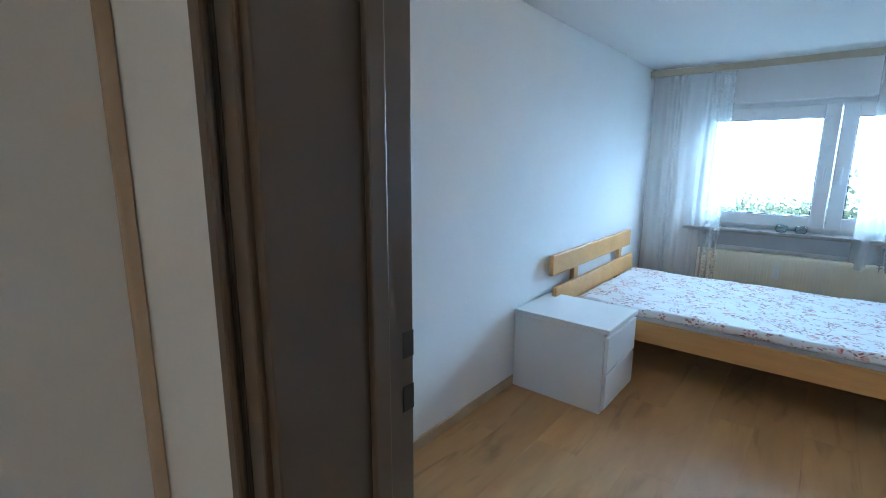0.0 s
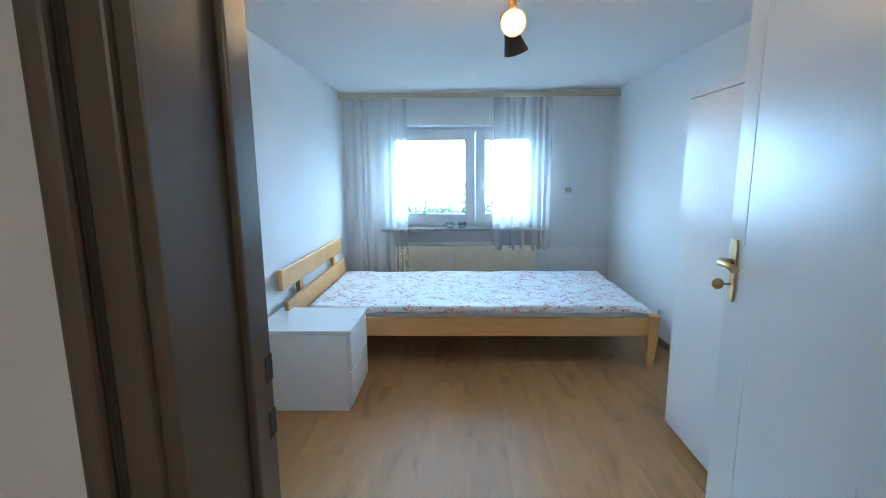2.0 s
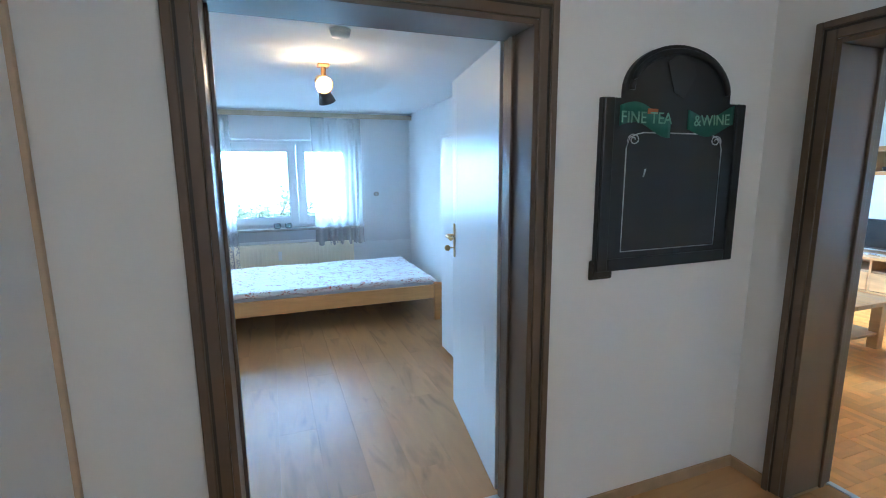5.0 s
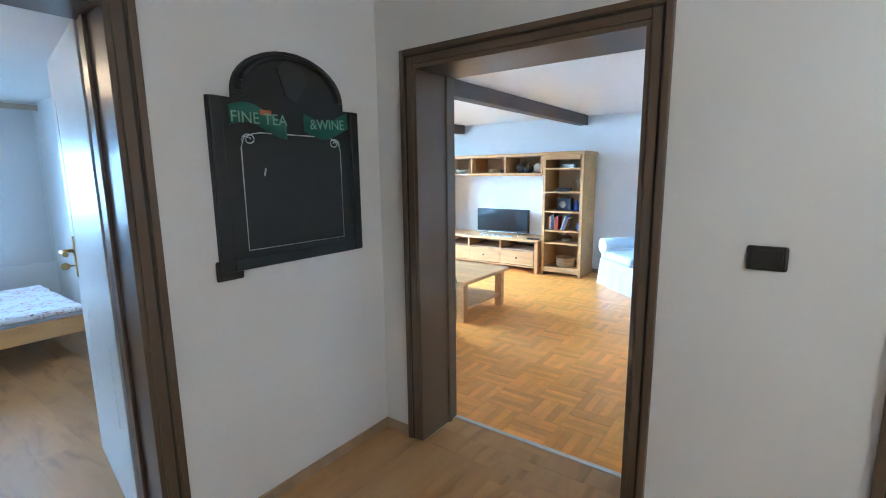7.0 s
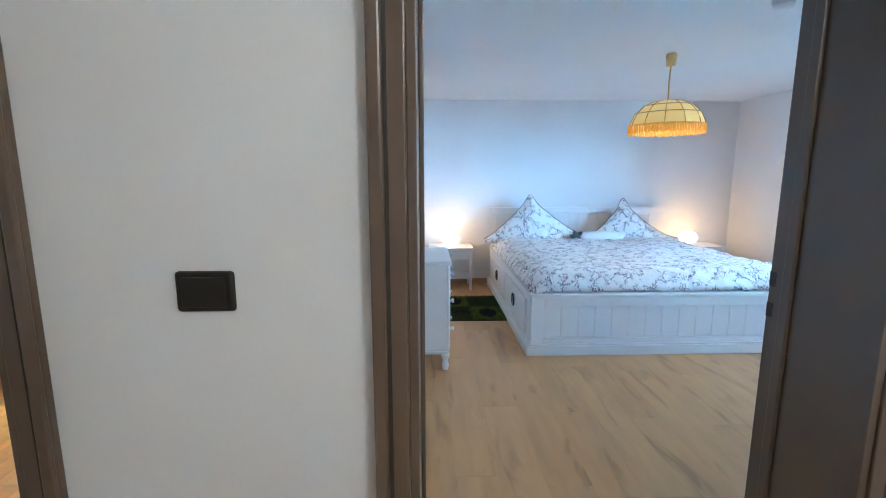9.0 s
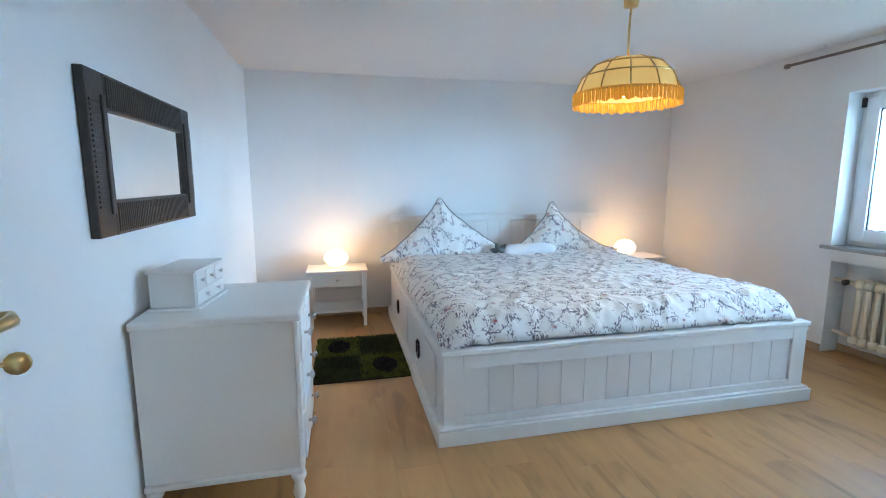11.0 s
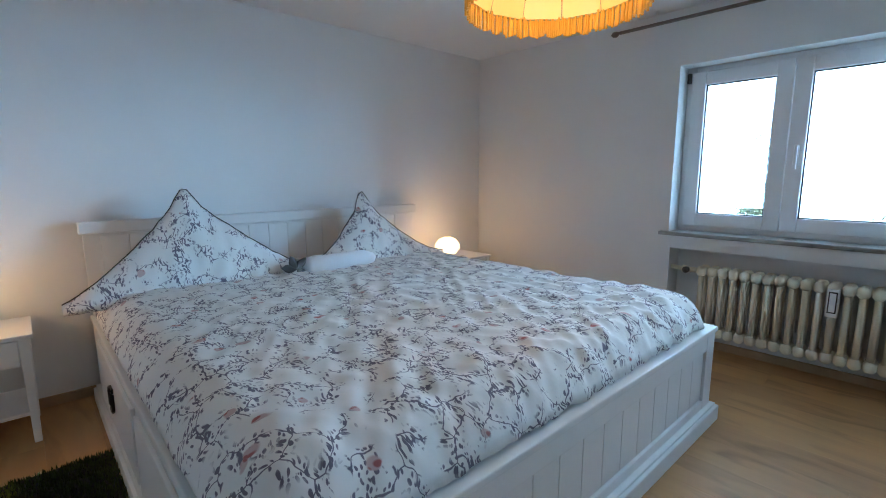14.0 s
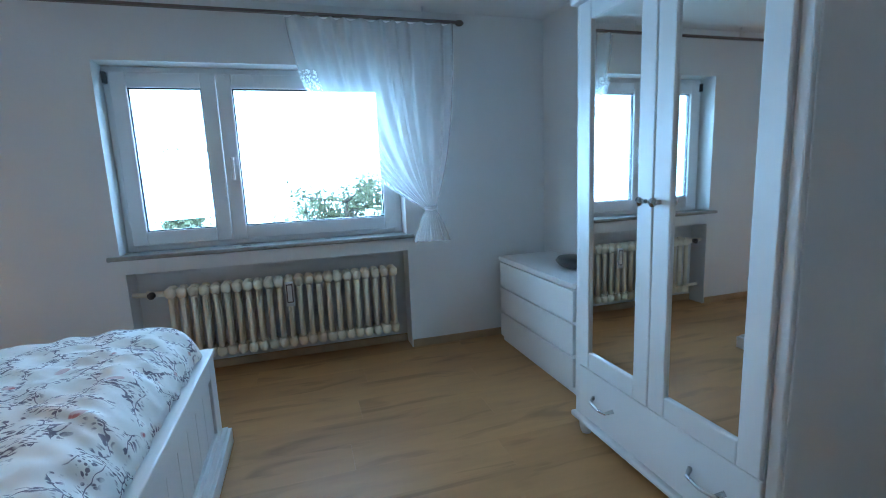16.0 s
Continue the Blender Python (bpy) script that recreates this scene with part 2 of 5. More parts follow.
BOOKS = [mat("book_" + k, c, .6, grain=.1) for k, c in (("red", (.40, .05, .04)), ("white", (.6, .58, .54)), ("blue", (.05, .10, .30)), ("brown", (.16, .09, .05)), ("rust", (.42, .13, .04)))]


def glass(name, tint=(1, 1, 1), rough=0.0):
    m = mat(name, tint, rough)
    p = m.node_tree.nodes["Principled BSDF"]
    p.inputs["Transmission Weight"].default_value, p.inputs["IOR"].default_value = 1, 1.45
    return m


GLASS = glass("window_glass")
JAR = glass("clear_glassware", (.9, .97, 1))

# ---- building helpers ----


def box(bm, x0, y0, z0, x1, y1, z1, bevel=0.0, m=None):
    g = bmesh.ops.create_cube(bm, size=1)
    vs = g["verts"]
    for v in vs:
        v.co = Vector(((x0 + x1) / 2 + v.co.x * (x1 - x0), (y0 + y1) / 2 + v.co.y * (y1 - y0), (z0 + z1) / 2 + v.co.z * (z1 - z0)))
    if bevel:
        es = list({e for v in vs for e in v.link_edges})
        r = bmesh.ops.bevel(bm, geom=es, offset=bevel, segments=2, affect='EDGES', profile=.5)
        vs = list({v for f in r["faces"] for v in f.verts} | {v for v in vs if v.is_valid})
    if m is not None:
        bmesh.ops.transform(bm, matrix=m, verts=vs)
    return bm


def slab(x0, y0, z0, x1, y1, z1, bevel=0.0):
    return box(bmesh.new(), x0, y0, z0, x1, y1, z1, bevel)


def lathe(bm, profile, seg=24, m=None, wave=0.0):
    """Turn (radius, height) pairs about z."""
    rings = []
    for r, z in profile:
        rings.append([bm.verts.new(((r + wave * (math.cos(i * math.pi) if seg > 30 else 0)) * math.cos(2 * math.pi * i / seg), (r + wave * (math.cos(i * math.pi) if seg > 30 else 0)) * math.sin(2 * math.pi * i / seg), z)) for i in range(seg)])
    for a, b in zip(rings, rings[1:]):
        for i in range(seg):
            f = bm.faces.new((a[i], a[(i + 1) % seg], b[(i + 1) % seg], b[i]))
            f.smooth = True
    for ring, flip in ((rings[0], True), (rings[-1], False)):
        if profile[0 if flip else -1][0] > 1e-4:
            bm.faces.new(ring[::-1] if flip else ring)
    if m is not None:
        bmesh.ops.transform(bm, matrix=m, verts=[v for r in rings for v in r])
    return bm


def tube(bm, points, r, seg=8):
    """A round bar along points."""
    pts = [Vector(p) for p in points]
    rings = []
    for i, p in enumerate(pts):
        d = (pts[min(i + 1, len(pts) - 1)] - pts[max(i - 1, 0)]).normalized()
        u = d.cross(Vector((0, 0, 1)) if abs(d.z) < .9 else Vector((1, 0, 0))).normalized()
        w = d.cross(u)
        rr = r[i] if isinstance(r, (list, tuple)) else r
        rings.append([bm.verts.new(p + rr * (math.cos(2 * math.pi * k / seg) * u + math.sin(2 * math.pi * k / seg) * w)) for k in range(seg)])
    for a, b in zip(rings, rings[1:]):
        for k in range(seg):
            f = bm.faces.new((a[k], a[(k + 1) % seg], b[(k + 1) % seg], b[k]))
            f.smooth = True
    bm.faces.new(rings[0][::-1]), bm.faces.new(rings[-1])
    return bm


def sheet(bm, nu, nv, fn, smooth=True):
    """A grid surface from fn(u, v) with u and v from 0 to 1."""
    g = [[bm.verts.new(fn(i / nu, j / nv)) for j in range(nv + 1)] for i in range(nu + 1)]
    for i in range(nu):
        for j in range(nv):
            f = bm.faces.new((g[i][j], g[i + 1][j], g[i + 1][j + 1], g[i][j + 1]))
            f.smooth = smooth
    return bm


def mesh_of(name, bm, material):
    bmesh.ops.recalc_face_normals(bm, faces=bm.faces)
    me = bpy.data.meshes.new(name)
    bm.to_mesh(me)
    bm.free()
    me.materials.append(material)
    return me


def part(name, bm, material, parent, label=""):
    o = new(name, mesh_of(name, bm, material))
    o.parent = parent
    return tagged(o, label)


def thing(name, x, y, z, rz, label, category, group=""):
    e = new(name)
    e.matrix_basis = pose(x, y, z, 0, 0, rz)
    e.empty_display_size = .1
    return tagged(e, label, category, group)


def solid(name, bm, material, label, category, at=(0, 0, 0), rz=0, group=""):
    o = new(name, mesh_of(name, bm, material))
    o.matrix_basis = pose(*at, 0, 0, rz)
    return tagged(o, label, category, group)


def structure(name, bm, material, label, category="wall", parent=None):
    o = new(name, mesh_of(name, bm, material))
    o.parent = parent
    return tagged(o, label, category, kind="structure")

# ---- the large structure ----
H = 2.45          # top of walls
AX0, AX1, AY0, AY1, AH = -3.15, -0.33, 0.20, 4.50, 2.19      # small bedroom
BX0, BX1, BY0, BY1, BH = 0.30, 4.86, -6.00, -1.69, 2.25      # large bedroom
LX0, LX1, LY0, LY1, LH = 0.30, 4.72, -1.55, 3.60, 2.20       # living room
HX0, HY0, HH = -2.655, -3.60, 2.40                            # hall
DA = (-2.25, -1.18, 1.978)     # door openings: from, to, top
DL = (-1.323, -0.252, 1.955)
DB = (-3.098, -2.105, 1.955)


def wall_x(bm, x0, x1, y0, y1, holes):
    """Wall lying along y from y0 to y1 with holes (from, to, bottom, top)."""
    y = y0
    for a, b, zb, zt in sorted(holes):
        box(bm, x0, y, 0, x1, a, H)
        if zb > 0:
            box(bm, x0, a, 0, x1, b, zb)
        box(bm, x0, a, zt, x1, b, H)
        y = b
    return box(bm, x0, y, 0, x1, y1, H)


def wall_y(bm, y0, y1, x0, x1, holes):
    x = x0
    for a, b, zb, zt in sorted(holes):
        box(bm, x, y0, 0, a, y1, H)
        if zb > 0:
            box(bm, a, y0, 0, b, y1, zb)
        box(bm, a, y0, zt, b, y1, H)
        x = b
    return box(bm, x, y0, 0, x1, y1, H)


WA = (-2.75, -1.05, .78, 1.853)      # window openings: from, to, bottom, top
WB = (1.36, 3.06, .81, 1.90)
WL = (.55, 4.30, .35, 2.02)
structure("wall_1", wall_y(bmesh.new(), 0, AY0, HX0 - .6, 0, [(DA[0], DA[1], 0, DA[2])]), PLASTER, "white plastered hall wall with a doorway to the small bedroom")
structure("wall_2", wall_x(bmesh.new(), 0, .3, HY0 - .2, 0, [(DL[0], DL[1], 0, DL[2]), (DB[0], DB[1], 0, DB[2])]), PLASTER, "white plastered hall wall with two doorways")
structure("wall_3", slab(HX0 - .6, HY0, 0, HX0, -.002, H), PLASTER, "white plastered side wall of the hall")
structure("wall_4", slab(HX0 - .6, HY0 - .2, 0, -.002, HY0 - .002, H), PLASTER, "white plastered end wall of the hall")
structure("wall_5", slab(AX0 - .2, AY0 + .002, 0, AX0, AY1, H), PLASTER, "white plastered wall beside the single bed")
structure("wall_6", slab(AX1, AY0 + .002, 0, LX0, AY1, H), PLASTER, "white plastered wall between small bedroom and living room")
structure("wall_7", wall_y(bmesh.new(), AY1 + .002, AY1 + .28, AX0 - .2, LX0, [WA]), PLASTER, "white plastered window wall of the small bedroom")
structure("wall_8", wall_y(bmesh.new(), BY0 - .28, BY0 - .162, BX0, BX1 + .2, [WB]), NICHE, "white plastered outer leaf of the window wall")
bmw = bmesh.new()
for x0, z0, x1, z1 in ((BX0, 0, 1.356, H), (3.062, 0, BX1 + .2, H), (1.356, 1.90, 3.062, H), (1.356, .70, 3.062, .785), (3.045, 0, 3.062, .70)):
    box(bmw, x0, BY0 - .16, z0, x1, BY0, z1)
structure("wall_9", bmw, PLASTER, "white plastered window wall with a radiator niche")
structure("wall_10", slab(BX1, BY0 + .002, 0, BX1 + .2, BY1, H), PLASTER, "white plastered wall behind the double bed")
structure("wall_11", slab(BX0 + .002, BY1, 0, BX1 + .2, LY0, H), PLASTER, "white plastered wall between bedroom and living room")
structure("wall_12", slab(LX1, LY0 + .002, 0, LX1 + .2, LY1, H), PLASTER, "white plastered wall behind the shelf unit")
structure("wall_13", wall_y(bmesh.new(), LY1 + .002, LY1 + .26, LX0, LX1 + .2, [WL]), PLASTER, "white plastered window wall of the living room")
structure("wall_14", slab(0, HY0 - .4, 0, .3, HY0 - .202, H), PLASTER, "white plastered wall end")
structure("wall_15", slab(.05, BY0 - .28, 0, .298, HY0 - .402, H), PLASTER, "white plastered wall behind the wardrobe")
structure("ceiling_hall", slab(HX0 - .1, HY0 - .1, HH, .1, .1, HH + .12), CEIL, "white hall ceiling", "ceiling")
structure("ceiling_small_bedroom", slab(AX0 - .1, AY0 - .1, AH, AX1 + .1, AY1 + .1, AH + .12), CEIL, "white ceiling of the small bedroom", "ceiling")
structure("ceiling_large_bedroom", slab(BX0 - .1, BY0 - .1, BH, BX1 + .1, BY1 + .07, BH + .12), CEIL, "white ceiling of the large bedroom", "ceiling")
structure("ceiling_living", slab(LX0 - .1, LY0 - .06, LH, LX1 + .1, LY1 + .1, LH + .12), CEIL, "white living room ceiling", "ceiling")
# unseen slab added above the ceilings to keep the sun out
structure("roof", slab(-3.6, -6.5, H + .15, 5.3, 5.0, H + .3), CEIL, "unseen flat slab added over the rooms to block the sun", "roof")
floor_h = structure("floor_hall", slab(HX0 - .02, HY0 - .02, -.12, .15, .1, -.012), SKIRT, "oak laminate floor of the hall", "floor")
floor_a = structure("floor_small_bedroom", slab(AX0 - .05, .1, -.12, AX1 + .05, AY1 + .05, -.012), SKIRT, "oak laminate floor of the small bedroom", "floor")
floor_b = structure("floor_large_bedroom", slab(.151, BY0 - .17, -.12, BX1 + .05, BY1 + .05, -.012), SKIRT, "oak laminate floor of the large bedroom", "floor")
floor_l = structure("floor_living", slab(.30, LY0 - .05, -.12, LX1 + .05, LY1 + .05, -.0125), SKIRT, "oak mosaic parquet floor of the living room", "floor")
floor_t = structure("floor_threshold", slab(.151, DL[0], -.12, .299, DL[1], -.0125), SKIRT, "laminate floor in the living room doorway", "floor")

def skirting(label, runs):
    bm = bmesh.new()
    for x0, y0, x1, y1 in runs:
        box(bm, x0, y0, 0, x1, y1, .055, .004)
    structure("baseboard", bm, SKIRT, label, "baseboard")


S = .014
skirting("oak skirting board along the hall walls", [(DA[1] + .074, -S, -.001, -.0005), (HX0, -S, DA[0] - .074, -.0005), (-S, DB[1] + .074, -.0005, DL[0] - .074), (-S, DL[1] + .074, -.0005, -S), (HX0 + .0005, HY0, HX0 + S, -S), (HX0, HY0 + .0005, 0, HY0 + S)])
skirting("oak skirting board of the small bedroom", [(AX0 + .0005, AY0, AX0 + S, AY1), (AX1 - S, AY0, AX1 - .0005, AY1), (AX0 + S, AY1 - S, AX1 - S, AY1 - .0005)])
skirting("oak skirting board of the large bedroom", [(BX0, BY1 - S, BX1, BY1 - .0005), (BX1 - S, BY0, BX1 - .0005, BY1 - S), (3.05, BY0 + .0005, BX1 - S, BY0 + S), (BX0, BY0 + .0005, 1.35, BY0 + S), (1.358, BY0 - .1615, 3.043, BY0 - .1475)])
skirting("oak skirting board of the living room", [(LX1 - S, LY0, LX1 - .0005, LY1), (LX0 + .2, LY0 + .0005, LX1 - S, LY0 + S)])
structure("trim", slab(HX0 - .004, -.024, 0, HX0 + .014, -.001, HH, .004), mat("beige_trim", (.50, .38, .26), .5, grain=.1), "beige corner moulding in the hall", "trim")


def door_frame(name, m, a, b, top, depth, label, strike=None, inner=None):
    """Brown enamelled lining and architraves; local x across, y into the room, hall face at y = 0."""
    e = new(name)
    e.matrix_basis = m
    tagged(e, label, "door frame", kind="structure")
    t, w = .018, .072
    part("lining", slab(a - .001, -.012, 0, a + t, depth + .012, top, .002), BROWN, e)
    part("lining", slab(b - t, -.012, 0, b + .001, depth + .012, top, .002), BROWN, e)
    part("lining", slab(a + t, -.012, top - t, b - t, depth + .012, top + .001, .002), BROWN, e)
    for side, y in ((-1, -.001), (1, depth + .001)):
        for x0, x1, z0, z1 in ((a - w, a - .0015, 0, top + w), (b + .0015, b + w, 0, top + w), (a, b, top + .0015, top + w)):
            bm = bmesh.new()
            ya, yb = sorted((y, y + side * .018))
            box(bm, x0, ya, z0, x1, yb, z1, .004)
            part("architrave", bm, inner if inner and side > 0 else BROWN, e)
            # raised bead with a dark groove beside it
            bm, bg = bmesh.new(), bmesh.new()
            y0, y1 = sorted((y + side * .018, y + side * .030))
            g0, g1 = sorted((y + side * .0175, y + side * .0195))
            if z0 == 0:
                out = x0 if x0 < a else x1
                s = 1 if x0 < a else -1
                xs = sorted((out + s * .0, out + s * .027))
                box(bm, xs[0], y0, 0, xs[1], y1, z1, .005)
                gs = sorted((out + s * .029, out + s * .037))
                box(bg, gs[0], g0, 0, gs[1], g1, z1 - .029)
            else:
                box(bm, x0 - w + .027, y0, z1 - .027, x1 + w - .027, y1, z1, .005)
                box(bg, x0 - w + .037, g0, z1 - .037, x1 + w - .037, g1, z1 - .029)
            part("bead", bm, inner if inner and side > 0 else BROWN, e)
            part("groove", bg, GROOVE, e)
    for x, s in ((a + t, 1), (b - t, -1)):
        xs = sorted((x, x + s * .012))
        part("stop", slab(xs[0], depth - .075, 0, xs[1], depth - .045, top - t, .003), BROWN, e)
    if strike is not None:
        x = a + t if strike < 0 else b - t
        for z in (.985, 1.07):
            xs = sorted((x, x - .0012 * strike))
            part("strike_slot", slab(xs[0], depth - .010, z + .010, xs[1], depth + .0115, z + .050), GROOVE, e)
    return e


door_frame("door_frame_1", pose(0, 0, 0), DA[0], DA[1], DA[2], AY0, "brown enamelled steel door frame of the small bedroom", -1)
door_frame("door_frame_2", pose(0, 0, 0, 0, 0, -90), -DL[1], -DL[0], DL[2], .3, "brown enamelled door frame to the living room")
door_frame("door_frame_3", pose(0, 0, 0, 0, 0, -90), -DB[1], -DB[0], DB[2], .3, "brown enamelled door frame of the large bedroom", 1, WHITE)
for nm, bm in (("threshold_1", slab(DA[0] + .018, AY0 - .02, -.006, DA[1] - .018, AY0 + .015, .006, .003)), ("threshold_2", slab(.288, DL[0] + .018, -.006, .318, DL[1] - .018, .006, .003))):
    o = structure(nm, bm, ALU, "narrow aluminium floor strip in the doorway", "threshold")


def door_leaf(name, m, width, height, flip, label):
    """White flush door; hinge at x = 0, leaf along +x, thickness along y; flip: side with the long plate."""
    e = new(name)
    e.matrix_basis = m
    tagged(e, label, "door", kind="structure")
    part("leaf", slab(.004, 0, .008, width, .04, height, .003), DOORWHITE, e)
    for s, y in ((-1, 0), (1, .04)):
        bm = bmesh.new()
        zs = 1.06
        n = 14
        prof = [(.013 + .010 * abs(math.sin(i / n * math.pi * 3)) * (1 - .4 * abs(2 * i / n - 1)), -.10 + .20 * i / n) for i in range(n + 1)]
        vs = [bm.verts.new((width - .055 + q, y + s * .001, zs + z)) for q, z in prof] + [bm.verts.new((width - .055 - q, y + s * .001, zs + z)) for q, z in prof[::-1]]
        f = bm.faces.new(vs)
        r = bmesh.ops.extrude_face_region(bm, geom=[f])
        bmesh.ops.translate(bm, verts=[v for v in r["geom"] if isinstance(v, bmesh.types.BMVert)], vec=(0, s * .006, 0))
        plate = part("handle_plate", bm, BRASS, e, "wavy aged brass backplate")
        bm = bmesh.new()
        x = width - .055
        tube(bm, [(x, y + s * .004, zs + .03), (x, y + s * .045, zs + .03), (x - .03, y + s * .055, zs + .03), (x - .075, y + s * .052, zs + .032), (x - .115, y + s * .048, zs + .026)], [.009, .009, .011, .009, .012], 10)
        part("handle", bm, BRASS, plate, "curved brass lever handle")
        bm = bmesh.new()
        tube(bm, [(x, y + s * .004, zs - .045), (x, y + s * .03, zs - .045)], .004, 6)
        lathe(bm, [(.0, -.003), (.018, -.003), (.018, .003), (.0, .003)], 12, pose(x, y + s * .045, zs - .045, 0, 90, 0))
        part("key", bm, BRASS, plate, "small brass key in the lock")
    return e


door_leaf("door_1", pose(DA[1] + .022, AY0 + .034, 0, 0, 0, 81), .87, 1.975, 1, "white painted flush door standing open into the small bedroom")
part_lines = bmesh.new()
for u, z0, z1 in ((.76, 1.15, 1.86), (.68, .35, .82), (.18, .4, .75)):
    box(part_lines, u, .0398, z0, u + .004, .0412, z1)
part("scratch", part_lines, mat("scratch_pale", (.9, .9, .88), .5), bpy.data.objects["door_1"], "fine pale scratch lines in the paint")
door_leaf("door_2", pose(.34, DB[1] - .005, 0, 0, 0, 12), .93, 1.915, -1, "white painted flush door standing open in the large bedroom")


def window(name, m, x0, x1, z0, z1, split, bars, label, handles):
    """White plastic window with two sashes; local x across, y towards the room is negative."""
    e = new(name)
    e.matrix_basis = m
    tagged(e, label, "window", kind="structure")
    w = .055
    bm = bmesh.new()
    for a, b, c, d in ((x0, z0, x0 + w, z1), (x1 - w, z0, x1, z1), (x0 + w, z0, x1 - w, z0 + w), (x0 + w, z1 - w, x1 - w, z1)):
        box(bm, a, 0, b, c, .07, d, .004)
    part("window_frame", bm, PVC, e)
    for i, (a, b) in enumerate(((x0 + .035, split - .002), (split + .002, x1 - .035))):
        s = bars
        bm = bmesh.new()
        for p, q, r, t in ((a, z0 + .035, a + s, z1 - .035), (b - s, z0 + .035, b, z1 - .035), (a + s, z0 + .035, b - s, z0 + .035 + s), (a + s, z1 - .035 - s, b - s, z1 - .035)):
            box(bm, p, -.02, q, r, .045, t, .005)
        sash = part("sash", bm, PVC, e, "white plastic sash")
        bm = bmesh.new()
        for p, q, r, t in ((a + s, z0 + .035 + s, a + s + .007, z1 - .035 - s), (b - s - .007, z0 + .035 + s, b - s, z1 - .035 - s), (a + s, z0 + .035 + s, b - s, z0 + .042 + s), (a + s, z1 - .042 - s, b - s, z1 - .035 - s)):
            box(bm, p, -.004, q, r, .02, t)
        part("gasket", bm, PLASTIC, sash, "dark rubber gasket")
        pane = part("pane", slab(a + s - .01, .012, z0 + .025 + s, b - s + .01, .016, z1 - .025 - s), GLASS, sash)
        pane.visible_shadow = False
        if i in handles:
            hx = handles[i]
            bm = slab(hx - .012, -.03, (z0 + z1) / 2 - .06, hx + .012, -.02, (z0 + z1) / 2 + .01, .003)
            box(bm, hx - .009, -.055, (z0 + z1) / 2 - .13, hx + .009, -.040, (z0 + z1) / 2 + .01, .004)
            box(bm, hx - .007, -.042, (z0 + z1) / 2 - .02, hx + .007, -.03, (z0 + z1) / 2 - .004)
            part("window_handle", bm, PVC, sash, "white window handle")
    if len(handles) == 1:
        part("hinge_cover", slab(x0 + .004, -.028, z1 - .10, x0 + .026, -.001, z1 - .035, .004), DARKC, e, "small dark hinge cover")
    return e


window("window_1", pose(0, AY1 + .10, 0), WA[0], WA[1], .78, 1.847, -1.76, .10, "white double-sash plastic window of the small bedroom", {0: -1.81, 1: -1.71})
window("window_2", pose(0, BY0 - .14, 0, 0, 0, 180), -WB[1], -WB[0], .813, 1.899, -2.465, .085, "white plastic window with a narrow and a wide sash", {1: -2.415})
window("window_3", pose(0, LY1 + .10, 0), WL[0], WL[1], WL[2], WL[3], 2.4, .08, "white plastic balcony window of the living room", {})
structure("window_sill_1", slab(WA[0] - .03, AY1 - .10, .755, WA[1] + .03, AY1 + .12, .785, .006), MARBLE, "grey stone window sill", "window sill")
structure("window_sill_2", slab(WB[0] - .05, BY0 - .14, .786, WB[1] + .06, BY0 + .035, .812, .006), MARBLE, "grey stone window sill", "window sill")

# ---- small bedroom ----


def nightstand_chest(x, y):
    e = thing("nightstand", x, y, 0, 0, "plain white two-drawer bedside chest against the wall", "nightstand")
    part("body", slab(0, 0, .0, .545, .46, .462, .002), WHITE, e)
    part("top", slab(-.002, -.003, .464, .572, .463, .49, .003), WHITE, e)
    for z0, z1 in ((.035, .235), (.245, .445)):
        part("drawer", slab(.547, .004, z0, .568, .456, z1, .003), WHITE, e)


nightstand_chest(AX0 + .016, 2.06)


